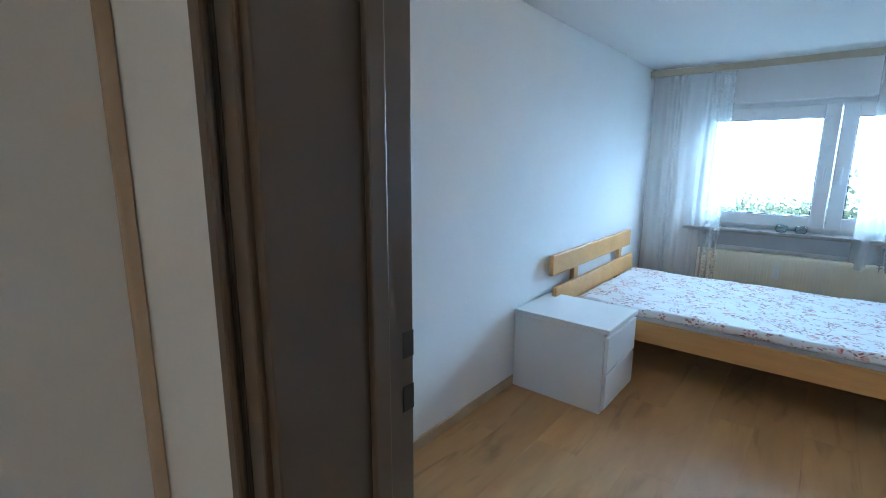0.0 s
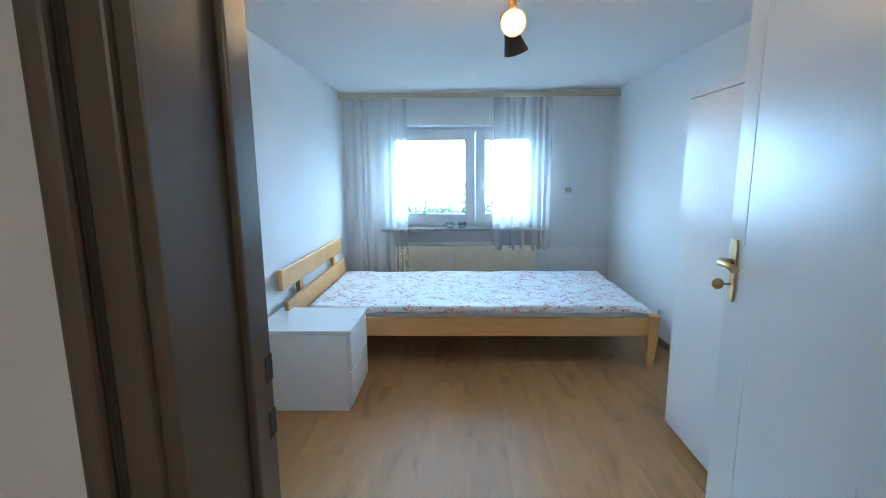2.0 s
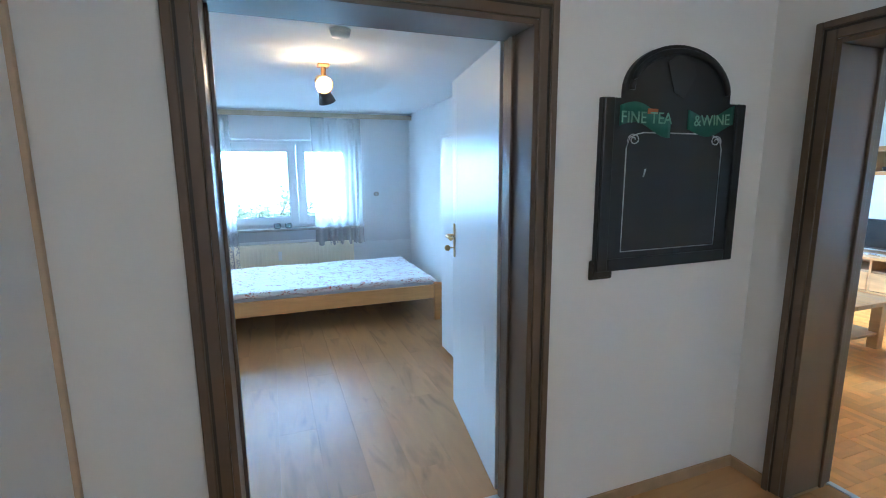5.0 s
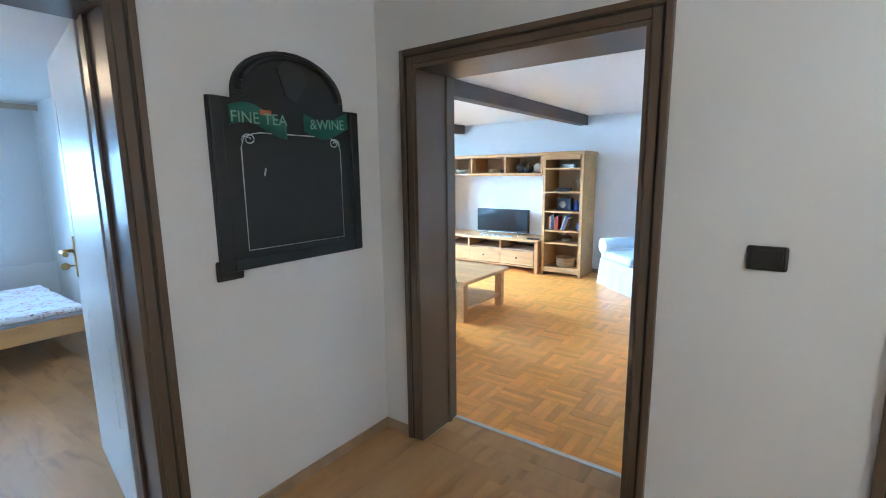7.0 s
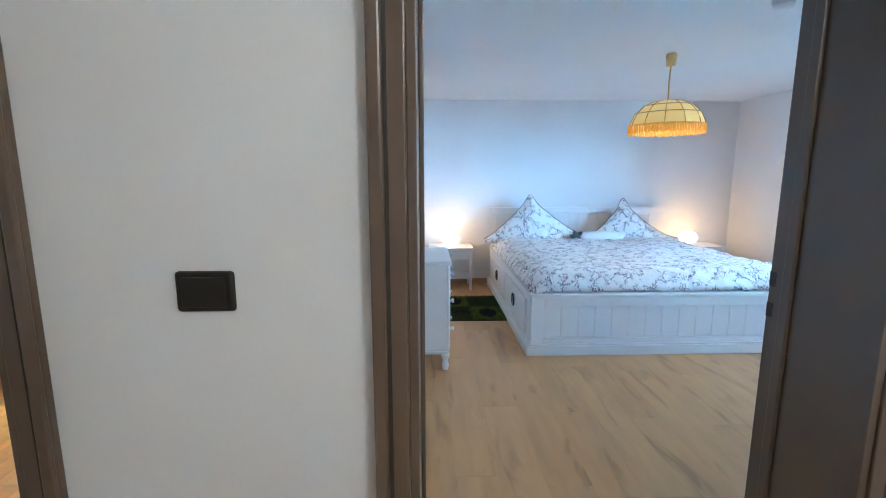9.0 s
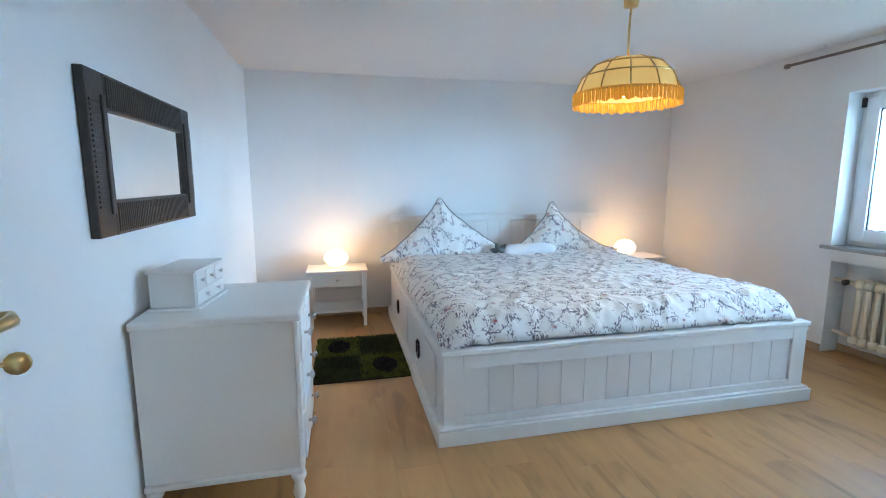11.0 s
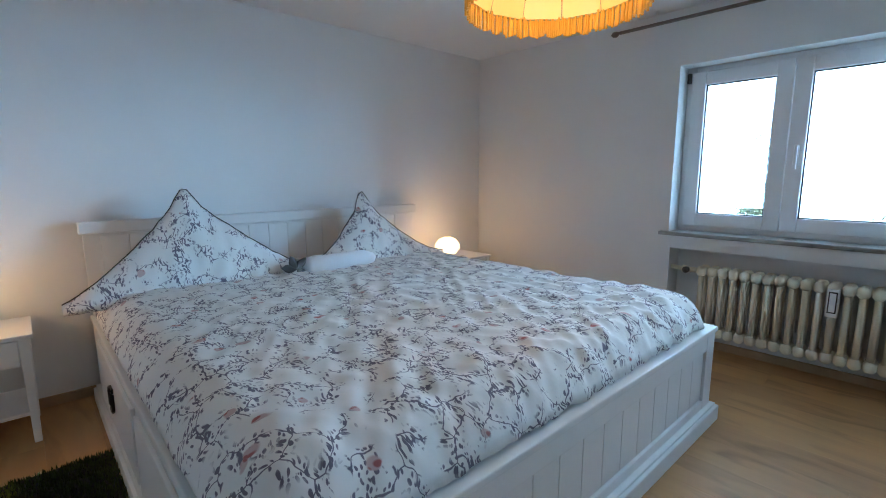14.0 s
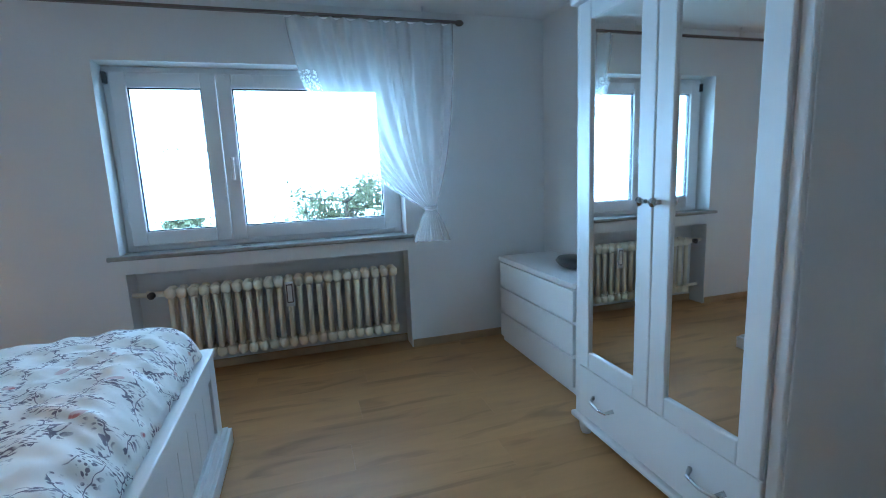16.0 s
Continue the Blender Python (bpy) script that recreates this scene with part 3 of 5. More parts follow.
def single_bed(x, y, lx, ly):
    e = thing("single_bed", x, y, 0, 0, "light beech bed frame with slatted headboard and tapered legs", "bed")
    for yy in (.0, ly - .03):
        part("side_rail", slab(.06, yy, .225, lx - .04, yy + .03, .36, .006), BEECH, e)
    part("foot_rail", slab(lx - .045, .03, .225, lx - .015, ly - .03, .36, .006), BEECH, e)
    for xx in (.10, lx - .075):
        for yy in (-.012, ly - .035):
            bm = slab(xx, yy, 0, xx + .085, yy + .045, .375, .004)
            for v in bm.verts:
                if v.co.z < .1:
                    v.co.x = xx + .02 + (v.co.x - xx) * .6 + (.0 if xx < 1 else -.02)
            part("leg", bm, BEECH, e)
    for z0, z1, lean in ((.41, .55, 0), (.62, .76, .03)):
        bm = slab(.045 - lean, -.26, z0, .075 - lean, ly + .0, z1, .008)
        part("headboard_slat", bm, BEECH, e)
    for yy in (.1, ly - .25):
        part("headboard_post", slab(.0, yy, .2, .034, yy + .07, .72, .006), BEECH, e)
    bm = bmesh.new()
    for k in range(14):
        box(bm, .15 + k * (lx - .3) / 13, .03, .30, .21 + k * (lx - .3) / 13, ly - .03, .315)
    part("bed_slat", bm, BEECH, e)
    m = solid("mattress", slab(.09, .035, .316, lx - .05, ly - .035, .405, .03), MATT, "thin grey mattress on the beech bed", "mattress", (x, y, 0))
    bm = bmesh.new()

    def cover(u, v):
        px, py = .075 + u * (lx - .12), .02 + v * (ly - .04)
        edge = min(u, 1 - u) * lx, min(v, 1 - v) * ly
        drop = .03 * max(0, 1 - min(edge) / .03)
        return Vector((px + .008 * noise.noise((px * 2, py * 3, 1)), py + .010 * noise.noise((px * 3, 7, py)), .428 + .010 * noise.noise((px * 3, py * 3, 0)) + .006 * noise.noise((px * 9, py * 9, 3)) - drop))
    sheet(bm, 70, 40, cover)
    c = solid("bedspread", bm, SPREAD, "white bedspread with small red flowers lying on the mattress", "bedspread", (x, y, 0))
    md = c.modifiers.new("thick", 'SOLIDIFY')
    md.thickness = .02


single_bed(AX0 + .02, 2.70, 2.58, 1.27)


def wardrobe_small(x, y):
    e = thing("cupboard", x, y, 0, 0, "plain white cupboard standing behind the open door", "cupboard")
    part("body", slab(.022, 0, .04, .49, 1.1, 1.71, .003), WHITE, e)
    part("plinth", slab(.05, .02, 0, .47, 1.08, .04), WHITE, e)
    part("top", slab(.0, -.004, 1.712, .492, 1.104, 1.732, .003), WHITE, e)
    for y0, y1 in ((.002, .548), (.552, 1.098)):
        d = part("cupboard_door", slab(.0, y0, .045, .02, y1, 1.708, .002), WHITE, e)
        part("handle", slab(-.014, .53 if y0 < .1 else .56, .9, -.002, .54 if y0 < .1 else .57, 1.02, .002), STEEL, d)


wardrobe_small(-.84, .81)


def spot_lamp(x, y, z):
    e = thing("ceiling_spot", x, y, z, 0, "wooden ceiling spotlight with one lit and one dark head", "ceiling lamp")
    part("rose", slab(-.04, -.04, -.022, .04, .04, 0, .008), BEECH, e, "square beech ceiling rose")
    part("stem", tube(bmesh.new(), [(0, 0, -.02), (0, -.002, -.145)], .017, 10), BEECH, e)
    cone = [(.020, 0), (.034, .012), (.040, .045), (.060, .115), (.056, .115), (.036, .045), (.0, .03)]
    for lit, at, rx, ry in ((True, (-.035, -.02, -.105), 118, 14), (False, (-.01, .02, -.14), 150, -38)):
        m = pose(*at, rx, 0, ry) if lit else pose(*at, -rx, 0, ry)
        h = part("spot_head", lathe(bmesh.new(), cone, 20, m), BEECH if lit else DARKW, e, "turned beech reflector" if lit else "dark unlit reflector")
        if lit:
            part("bulb", lathe(bmesh.new(), [(.03, .05), (.053, .100), (.050, .113), (.03, .122), (.0, .126)], 20, m), SPOTGLOW, h, "glowing round reflector bulb")
    part("knuckle", lathe(bmesh.new(), [(.0, -.022), (.018, -.016), (.024, 0), (.018, .016), (.0, .022)], 14, pose(.036, .0, -.13)), BEECH, e)


spot_lamp(-1.69, 1.90, AH)
bulb(-1.73, 1.70, AH - .15, 7, WARM)


def smoke_alarm(x, y, z):
    e = thing("smoke_alarm", x, y, z, 0, "small round white smoke alarm on the ceiling", "smoke alarm")
    part("base", lathe(bmesh.new(), [(.055, 0), (.055, -.012), (.0, -.012)], 24), WHITE, e)
    part("cover", lathe(bmesh.new(), [(.05, -.013), (.045, -.035), (.0, -.038)], 24), WHITE, e)


smoke_alarm(-1.69, 1.08, AH - .0005)
smoke_alarm(1.56, -3.96, BH - .0005)

structure("curtain_board", slab(AX0 + .002, AY1 - .14, AH - .085, AX1 - .002, AY1 - .115, AH - .03, .004), mat("cornice_beige", (.52, .44, .31), .5, grain=.1), "beige wooden curtain board under the ceiling", "curtain rail")


def curtain(name, x0, x1, ztop, zbot, y, folds, label, mtl=None, amp=.022, flip=1):
    bm = bmesh.new()
    n = max(60, int(folds * 14))

    def f(u, v):
        a = amp * (.45 + .55 * v)
        ph = folds * 2 * math.pi * (u + .04 * math.sin(u * 13 + 2))
        return Vector((x0 + u * (x1 - x0) + .012 * math.sin(ph * .5 + v * 3) * v, y + flip * a * math.sin(ph) + .006 * math.sin(v * 9 + u * 20), ztop + v * (zbot - ztop) + .008 * math.sin(ph) * v))
    sheet(bm, n, 14, f)
    return solid(name, bm, mtl or SHEER, label, "curtain")


curtain("net_curtain", AX0 + .02, -2.48, AH - .08, .30, AY1 - .09, 7, "long sheer white net curtain beside the window", amp=.018)
curtain("net_curtain", -1.58, -.98, AH - .08, .56, AY1 - .09, 7, "sheer white net curtain half across the window", amp=.018)
curtain("net_curtain", -1.0, AX1 - .03, AH - .08, .57, AY1 - .07, 3, "flat sheer white net curtain over the wall", SHEERFLAT, amp=.008)
curtain("lace_edge", -2.60, -2.47, AH - .085, .31, AY1 - .115, 2, "lace border of the net curtain", LACE, .012)
curtain("lace_edge", -1.42, -1.24, AH - .085, .57, AY1 - .115, 2, "lace border of the net curtain", LACE, .012)

e = thing("panel_radiator", -2.62, AY1 - .10, .14, 0, "flat white panel radiator under the window", "radiator")
part("panel", slab(0, 0, 0, 1.5, .07, .46, .01), RADI, e)
bm = bmesh.new()
for k in range(30):
    box(bm, .04 + k * .048, -.006, .03, .06 + k * .048, .0, .43, .003)
part("ribs", bm, RADI, e)
part("heat_meter", slab(.58, -.03, .26, .62, -.007, .37, .004), WHITE, e, "small white heat meter")
part("bracket", slab(.0, .071, .1, 1.5, .098, .16), RADI, e)
structure("sill_panel", slab(WA[0] + .1, AY1 - .012, .63, WA[1] - .1, AY1 - .001, .752), mat("grey_panel", (.45, .47, .50), .6, grain=.05), "grey strip below the window sill", "trim")


def jar(x, y, z):
    solid("glass_jar", lathe(bmesh.new(), [(.03, 0), (.042, .02), (.04, .055), (.034, .06), (.036, .055), (.038, .02), (.025, .006), (.0, .006)], 20), JAR, "small clear glass tealight jar on the sill", "jar", (x, y, z), group="jars on the sill")


jar(-2.03, AY1 - .05, .786), jar(-1.90, AY1 - .05, .786)
bm = bmesh.new()
for i in range(4):
    r = .024 - i * .004
    tube(bm, [(r * math.cos(a) * 1.3, 0, r * math.sin(a)) for a in [2 * math.pi * k / 16 for k in range(17)]], .006, 6)
solid("wire_ornament", bm, CERAMIC, "small dark twisted ornament hanging at the curtain", "ornament", (-.81, AY1 - .11, 1.18))


def wall_socket(x, y, z, rz, label):
    e = thing("wall_socket", x, y, z, rz, label, "socket")
    part("plate", slab(-.01, -.04, -.04, 0, .04, .04, .004), WHITE, e)
    part("cup", lathe(bmesh.new(), [(.022, 0), (.02, .003), (.0, .003)], 16, pose(-.01, 0, 0, 0, -90, 0)), CERAMIC, e)


wall_socket(AX1 - .001, 3.18, .25, 0, "white wall socket near the floor")
wall_socket(4.39, BY1 - .001, .42, 90, "white wall socket near the bedside table")

# ---- hall ----


def blackboard(x0, x1, z0, z1, ztop, y):
    e = thing("blackboard", 0, y, 0, 0, "black arched chalkboard sign with chalk border on the hall wall", "chalkboard")
    c = (x0 + x1) / 2
    xa, xb = x0 + .10, x1 - .085
    bm = bmesh.new()
    out = [(x0, z0), (x1, z0), (x1, z1), (xb, z1)]
    n = 24
    for i in range(n + 1):
        a = math.pi * i / n
        out.append(((xa + xb) / 2 + (xb - xa) / 2 * math.cos(a), z1 + .03 + (ztop - z1 - .03) * math.sin(a)))
    out += [(xa, z1), (x0, z1)]
    fv = [bm.verts.new((px, 0, pz)) for px, pz in out]
    f = bm.faces.new(fv)
    r = bmesh.ops.extrude_face_region(bm, geom=[f])
    bmesh.ops.translate(bm, verts=[v for v in r["geom"] if isinstance(v, bmesh.types.BMVert)], vec=(0, -.022, 0))
    part("board", bm, BLACK, e)
    bm = bmesh.new()
    w = .05
    for a, b, p, q in ((x0, z0, x0 + w, z1), (x1 - w, z0, x1, z1), (x0 + w, z0, x1 - w, z0 + w)):
        box(bm, a, -.034, b, p, -.0225, q, .006)
    part("moulding", bm, BLACK, e)
    rim = [((xa + xb) / 2 + (xb - xa - .05) / 2 * math.cos(math.pi * i / 30), -.028, z1 + .03 + (ztop - z1 - .055) * math.sin(math.pi * i / 30)) for i in range(31)]
    part("arch_moulding", tube(bmesh.new(), rim, .012, 8), BLACK, e)
    part("slate", slab(x0 + w + .002, -.0255, z0 + w + .002, x1 - w - .002, -.0235, z1 - .13), SLATE, e)
    a, b, p, q = x0 + .115, z0 + .075, x1 - .115, z1 - .125
    bm = bmesh.new()
    tube(bm, [(a, -.026, q - .06), (a, -.026, b), (p, -.026, b), (p, -.026, q - .06)], .0028, 6)
    tube(bm, [(a + .08, -.026, q), (p - .08, -.026, q)], .0028, 6)
    for cx, s in ((a + .035, 1), (p - .035, -1)):
        tube(bm, [(cx + s * (.006 + .026 * k / 20) * math.cos(.5 * k), -.026, q - .028 + (.006 + .018 * k / 20) * math.sin(.5 * k)) for k in range(21)], .0025, 6)
        tube(bm, [(cx + s * .05, -.026, q), (cx + s * .02, -.026, q - .005), (cx - s * .02, -.026, q - .02), (cx - s * .035, -.026, q - .06)], .0025, 6)
    part("chalk_border", bm, CHALK, e, "white chalk border line with corner scrolls")
    for txt, bx, s in (("FINE TEA", x0 + .20, 1), ("&WINE", x1 - .19, -1)):
        bm = bmesh.new()
        half = .125
        sheet(bm, 16, 1, lambda u, v: Vector((bx - half + 2 * half * u, -.030, z1 - .075 + .022 * math.sin(u * 5 + (0 if s > 0 else 2.4)) + (v - .5) * .075 - s * .02 * (u - .5))))
        ban = part("banner", bm, GREEN, e, "painted green ribbon banner")
        md = ban.modifiers.new("thick", 'SOLIDIFY')
        md.thickness = .004
        cu = bpy.data.curves.new("letters", 'FONT')
        cu.body, cu.size, cu.extrude, cu.align_x, cu.align_y = txt, .062, .001, 'CENTER', 'CENTER'
        o = new("lettering", cu)
        o.parent = ban
        o.matrix_basis = pose(bx, -.034, z1 - .072, 90, 0 if s > 0 else -3, 0)
        cu.materials.append(LETTER)
    bm = bmesh.new()
    vs = [bm.verts.new((c + px, -.0235, z1 + .1 + pz)) for px, pz in ((-.07, .04), (-.02, .075), (.06, .05), (.08, .0), (.02, -.09), (-.03, -.07))]
    f = bm.faces.new(vs)
    r = bmesh.ops.extrude_face_region(bm, geom=[f])
    bmesh.ops.translate(bm, verts=[v for v in r["geom"] if isinstance(v, bmesh.types.BMVert)], vec=(0, -.004, 0))
    part("emblem", bm, GREYPAINT, e, "faint grey painted emblem")
    part("orange_mark", slab(c - .16, -.032, z1 - .055, c - .11, -.026, z1 - .035), ORANGE, e)
    bm = bmesh.new()
    tube(bm, [(c - .15, -.027, z0 + .40), (c - .158, -.027, z0 + .37)], .003, 6)
    part("chalk_smear", bm, CHALK, e)


blackboard(-.905, -.175, 1.07, 1.735, 1.945, -.001)


def light_switch(name, m, label):
    e = thing(name, 0, 0, 0, 0, label, "light switch")
    e.matrix_basis = m
    part("frame", slab(-.056, -.012, -.040, .056, 0, .040, .007), SWITCH, e)
    part("rocker", slab(-.043, -.018, -.030, .043, -.0125, .030, .003), SWITCH, e)


light_switch("light_switch", pose(-.0005, -1.713, 1.158, 0, 0, -90), "dark brown rocker light switch on the hall wall")
light_switch("light_switch", pose(-.866, -.0005, 1.075, 0, 0, 0), "dark light switch half hidden under the chalkboard")

# ---- large bedroom ----


def double_bed(x0, x1, y0, y1):
    lx, ly = x1 - x0, y1 - y0
    e = thing("double_bed", x0, y0, 0, 0, "white panelled double bed frame with side drawers", "bed")
    foot = part("footboard", slab(0, 0, .085, .03, ly, .40, .003), WHITE, e)
    n = 15
    for k in range(n):
        a = .10 + k * (ly - .2) / n
        part("panel_board", slab(-.010, a + .0012, .13, -.001, a + (ly - .2) / n - .0012, .375, .002), WHITE, foot)
    for a, b, c, d in ((.0, .085, .098, .45), (ly - .098, .085, ly, .45)):
        part("corner_stile", slab(-.022, a, b, -.001, c, d, .003), WHITE, foot)
    part("rail", slab(-.022, .099, .378, -.001, ly - .099, .45, .003), WHITE, foot)
    part("rail", slab(-.022, .099, .087, -.001, ly - .099, .128, .003), WHITE, foot)
    part("cap", slab(-.03, -.012, .452, .034, ly + .012, .478, .005), WHITE, foot)
    for yy, s in ((0, -1), (ly - .03, 1)):
        rail = part("side_rail", slab(.031, yy, .085, lx - .03, yy + .03, .45, .003), WHITE, e)
        part("cap", slab(.035, yy - .012, .452, lx - .03, yy + .042, .474, .004), WHITE, rail)
    for z0, z1, o in ((0, .075, .035), (.0755, .088, .022)):
        bm = bmesh.new()
        box(bm, -.022 - o, -o, z0, .02, ly + o, z1, .004)
        part("plinth", bm, WHITE, e)
        for yy, s in ((0, -1), (ly, 1)):
            a, b = sorted((yy + s * o, yy - s * .02))
            part("plinth", slab(.021, a, z0, lx - .03, b, z1, .004), WHITE, e)
    for a, b in ((.14, 1.06), (1.12, 2.04)):
        d = part("drawer", slab(a, ly + .001, .11, b, ly + .016, .40, .004), WHITE, e)
        c = (a + b) / 2
        bm = bmesh.new()
        loop = [(-.026, .315), (.026, .315), (.040, .300), (.040, .235), (.026, .220), (-.026, .220), (-.040, .235), (-.040, .300), (-.026, .315)]
        tube(bm, [(c + px, ly + .024, pz) for px, pz in loop], .0065, 8)
        box(bm, c - .030, ly + .0165, .300, c + .030, ly + .026, .322, .003)
        part("ring_pull", bm, DARKM, d, "dark metal ring pull")
    hb = part("headboard", slab(lx - .029, 0, 0, lx, ly, .90, .003), WHITE, e)
    part("head_cap", slab(lx - .05, -.015, .902, lx + .012, ly + .015, .965, .006), WHITE, hb)
    for k in range(16):
        a = .07 + k * (ly - .14) / 16
        part("panel_board", slab(lx - .040, a + .002, .45, lx - .03, a + (ly - .14) / 16 - .002, .89, .003), WHITE, hb)
    part("slat_base", slab(.05, .05, .25, lx - .06, ly - .05, .29), BEECH, e)
    solid("mattress", slab(.05, .045, .291, lx - .05, ly - .045, .50, .05), COTTON, "white mattress inside the bed frame", "mattress", (x0, y0, 0))

    def spread(u, v):
        px, py = .0 + u * (lx - .04), -.0 + v * ly
        ex, ey = min(u * (lx - .07), 9), min(v, 1 - v) * ly
        r = .16
        d = 0
        for q in (ex, ey):
            if q < r:
                d += .145 * (1 - math.sqrt(1 - min(1, 1 - q / r) ** 2)) * .6 + .145 * .4 * (1 - q / r) ** 2.2
        fold = .010 * noise.noise((px * 2.2, py * 2.4, 0)) + .005 * noise.noise((px * 5, py * 4 + px * 3, 5)) + .004 * noise.noise((px * 11 + py * 4, py * 7, 9))
        k = max(0, 1 - ex / .45)
        fold += .010 * k * noise.noise((px * 2.5, py * 21 + px * 12, 2)) + .010 * noise.noise((px * 6 + py * 13, py * 5 - px * 9, 4))
        crease = noise.noise((py * 9 - px * 7, px * 1.3, 6))
        fold += .015 * max(0, 1 - ex / .75) * (1 - abs(crease) * 2.2) * (.5 + .5 * noise.noise((px * 2, py * 2, 11)))
        crease = noise.noise((px * 8 + py * 11, py * 1.5, 8))
        fold += .007 * (1 - abs(crease) * 2.5) * max(0, noise.noise((px * 1.6, py * 1.6, 13)) + .3)
        ky = max(0, 1 - ey / .25)
        fold += .010 * ky * noise.noise((px * 12 + py * 6, py * 3, 2))
        return Vector((px + .012 * k * noise.noise((1, py * 10, 2)), py, .635 + fold - min(d, .17)))
    bm = bmesh.new()
    sheet(bm, 260, 240, spread)
    d = solid("duvet", bm, DUVET, "rumpled white duvet with twig and flower print on the bed", "duvet", (x0, y0, 0))
    md = d.modifiers.new("thick", 'SOLIDIFY')
    md.thickness = .05


double_bed(2.485, 4.80, -5.11, -2.93)


def pillow(y0, y1, peak, zpeak, x, zb, sharp, seed):
    """Pillow propped on one corner, ears pulled to both sides."""
    bm = bmesh.new()
    w = y1 - y0

    def side(s):
        def f(u, v):
            yy = y0 + u * w
            t = (yy - peak) / ((y1 - peak) if yy > peak else (peak - y0))
            top = (1 - abs(t)) ** sharp
            hgt = (zpeak - zb - .07) * top + .05 + .04 * math.exp(-(t / .10) ** 4) + .012 * noise.noise((yy * 22, seed, 3)) * min(1, 8 * (1 - abs(t)))
            z = zb + v * hgt
            belly = math.sin(math.pi * min(v, 1)) ** .6 * math.sin(math.pi * u) ** .55
            th = .13 * belly * (1 - .55 * v)
            wr = .012 * noise.noise((yy * 6 + seed, z * 6, s)) + .016 * noise.noise((yy * 14, seed, z * 3 + s)) * v + .010 * (1 - 2.2 * abs(noise.noise((yy * 9 + z * 7, seed, z * 3 - yy * 5)))) * belly
            return Vector((x + .17 * (v * hgt) / .5 + s * th + wr, yy, z))
        return f
    sheet(bm, 80, 40, side(-1))
    sheet(bm, 80, 40, side(1))
    bmesh.ops.remove_doubles(bm, verts=bm.verts, dist=.004)
    o = solid("pillow", bm, DUVET, "peaked pillow with twig and flower print leaning on the headboard", "pillow", group="pillows on the double bed")
    f = side(0)
    part("piping", tube(bmesh.new(), [f(k / 40, 1) + Vector((-.006, 0, .002)) for k in range(41)], .003, 6), DARKC, o, "thin dark piping along the seam")


pillow(-4.04, -2.80, -3.37, 1.115, 4.42, .57, 1.25, 1.0)
pillow(-5.14, -3.92, -4.49, 1.075, 4.42, .57, 1.7, 5.0)
bm = bmesh.new()
tube(bm, [(4.34, -3.92, .655), (4.33, -3.96, .655), (4.31, -4.15, .66), (4.31, -4.32, .66), (4.33, -4.40, .66)], [.03, .06, .062, .062, .035], 16)
solid("bolster", bm, COTTON, "small white rolled cushion between the pillows", "cushion")
bm = bmesh.new()
for a in (0, 55, 120, 200):
    sheet(bm, 6, 3, lambda u, v: Matrix.Rotation(radians(a), 3, 'X') @ Vector((.01 * math.sin(u * 3), u * .09, (v - .5) * .05 * math.sin(math.pi * u) + .02 * u)) + Vector((4.30, -3.86, .655)))
o = solid("ribbon_bow", bm, DARKC, "small dark bow lying between the pillows", "ribbon")
o.modifiers.new("thick", 'SOLIDIFY').thickness = .004


def side_table(x, y, label):
    e = thing("bedside_table", x, y, 0, 0, label, "bedside table", "bedside tables")
    w, d = .53, .37
    part("top", slab(0, 0, .492, d, w, .512, .005), WHITE, e)
    for a in (.012, d - .052):
        for b in (.012, w - .052):
            bm = slab(a, b, 0, a + .04, b + .04, .491, .003)
            for v in bm.verts:
                if v.co.z < .1:
                    v.co.x, v.co.y = a + .02 + (v.co.x - a - .02) * .7, b + .02 + (v.co.y - b - .02) * .7
            part("leg", bm, WHITE, e)
    part("shelf", slab(.015, .015, .135, d - .015, w - .015, .153, .003), WHITE, e)
    part("apron", slab(.02, .0125, .365, d - .02, .03, .491), WHITE, e)
    part("apron", slab(.02, w - .03, .365, d - .02, w - .0125, .491), WHITE, e)
    dr = part("drawer", slab(.0135, .054, .368, .035, w - .054, .486, .003), WHITE, e)
    part("knob", lathe(bmesh.new(), [(.004, 0), (.005, .012), (.011, .016), (.011, .022), (.0, .025)], 14, pose(.0135, w / 2, .43, 0, -90, 0)), STEEL, dr)


side_table(4.44, -2.69, "white wooden bedside table with one drawer and a shelf")
side_table(4.44, -5.72, "white wooden bedside table with one drawer and a shelf")


def globe_lamp(x, y, z):
    e = thing("table_lamp", x, y, z, 0, "small lit opal glass globe lamp on the bedside table", "table lamp", "bedside lamps")
    part("base", lathe(bmesh.new(), [(.045, 0), (.045, .01), (.03, .018), (.03, .022)], 20), WHITE, e)
    part("globe", lathe(bmesh.new(), [(.035, .02), (.075, .035), (.105, .075), (.105, .105), (.075, .15), (.035, .168), (.0, .17)], 28), GLOBE, e, "glowing opal glass globe")
    part("cord", tube(bmesh.new(), [(.04, -.02, .006), (.1, -.09, .005), (.16, -.1, .005), (.2, -.06, .005)], .003, 6), WHITE, e)


for yy in (-2.42, -5.34):
    globe_lamp(4.60, yy, .513)
    bulb(4.50, yy, .72, 3.8, (1, .50, .18), .05)


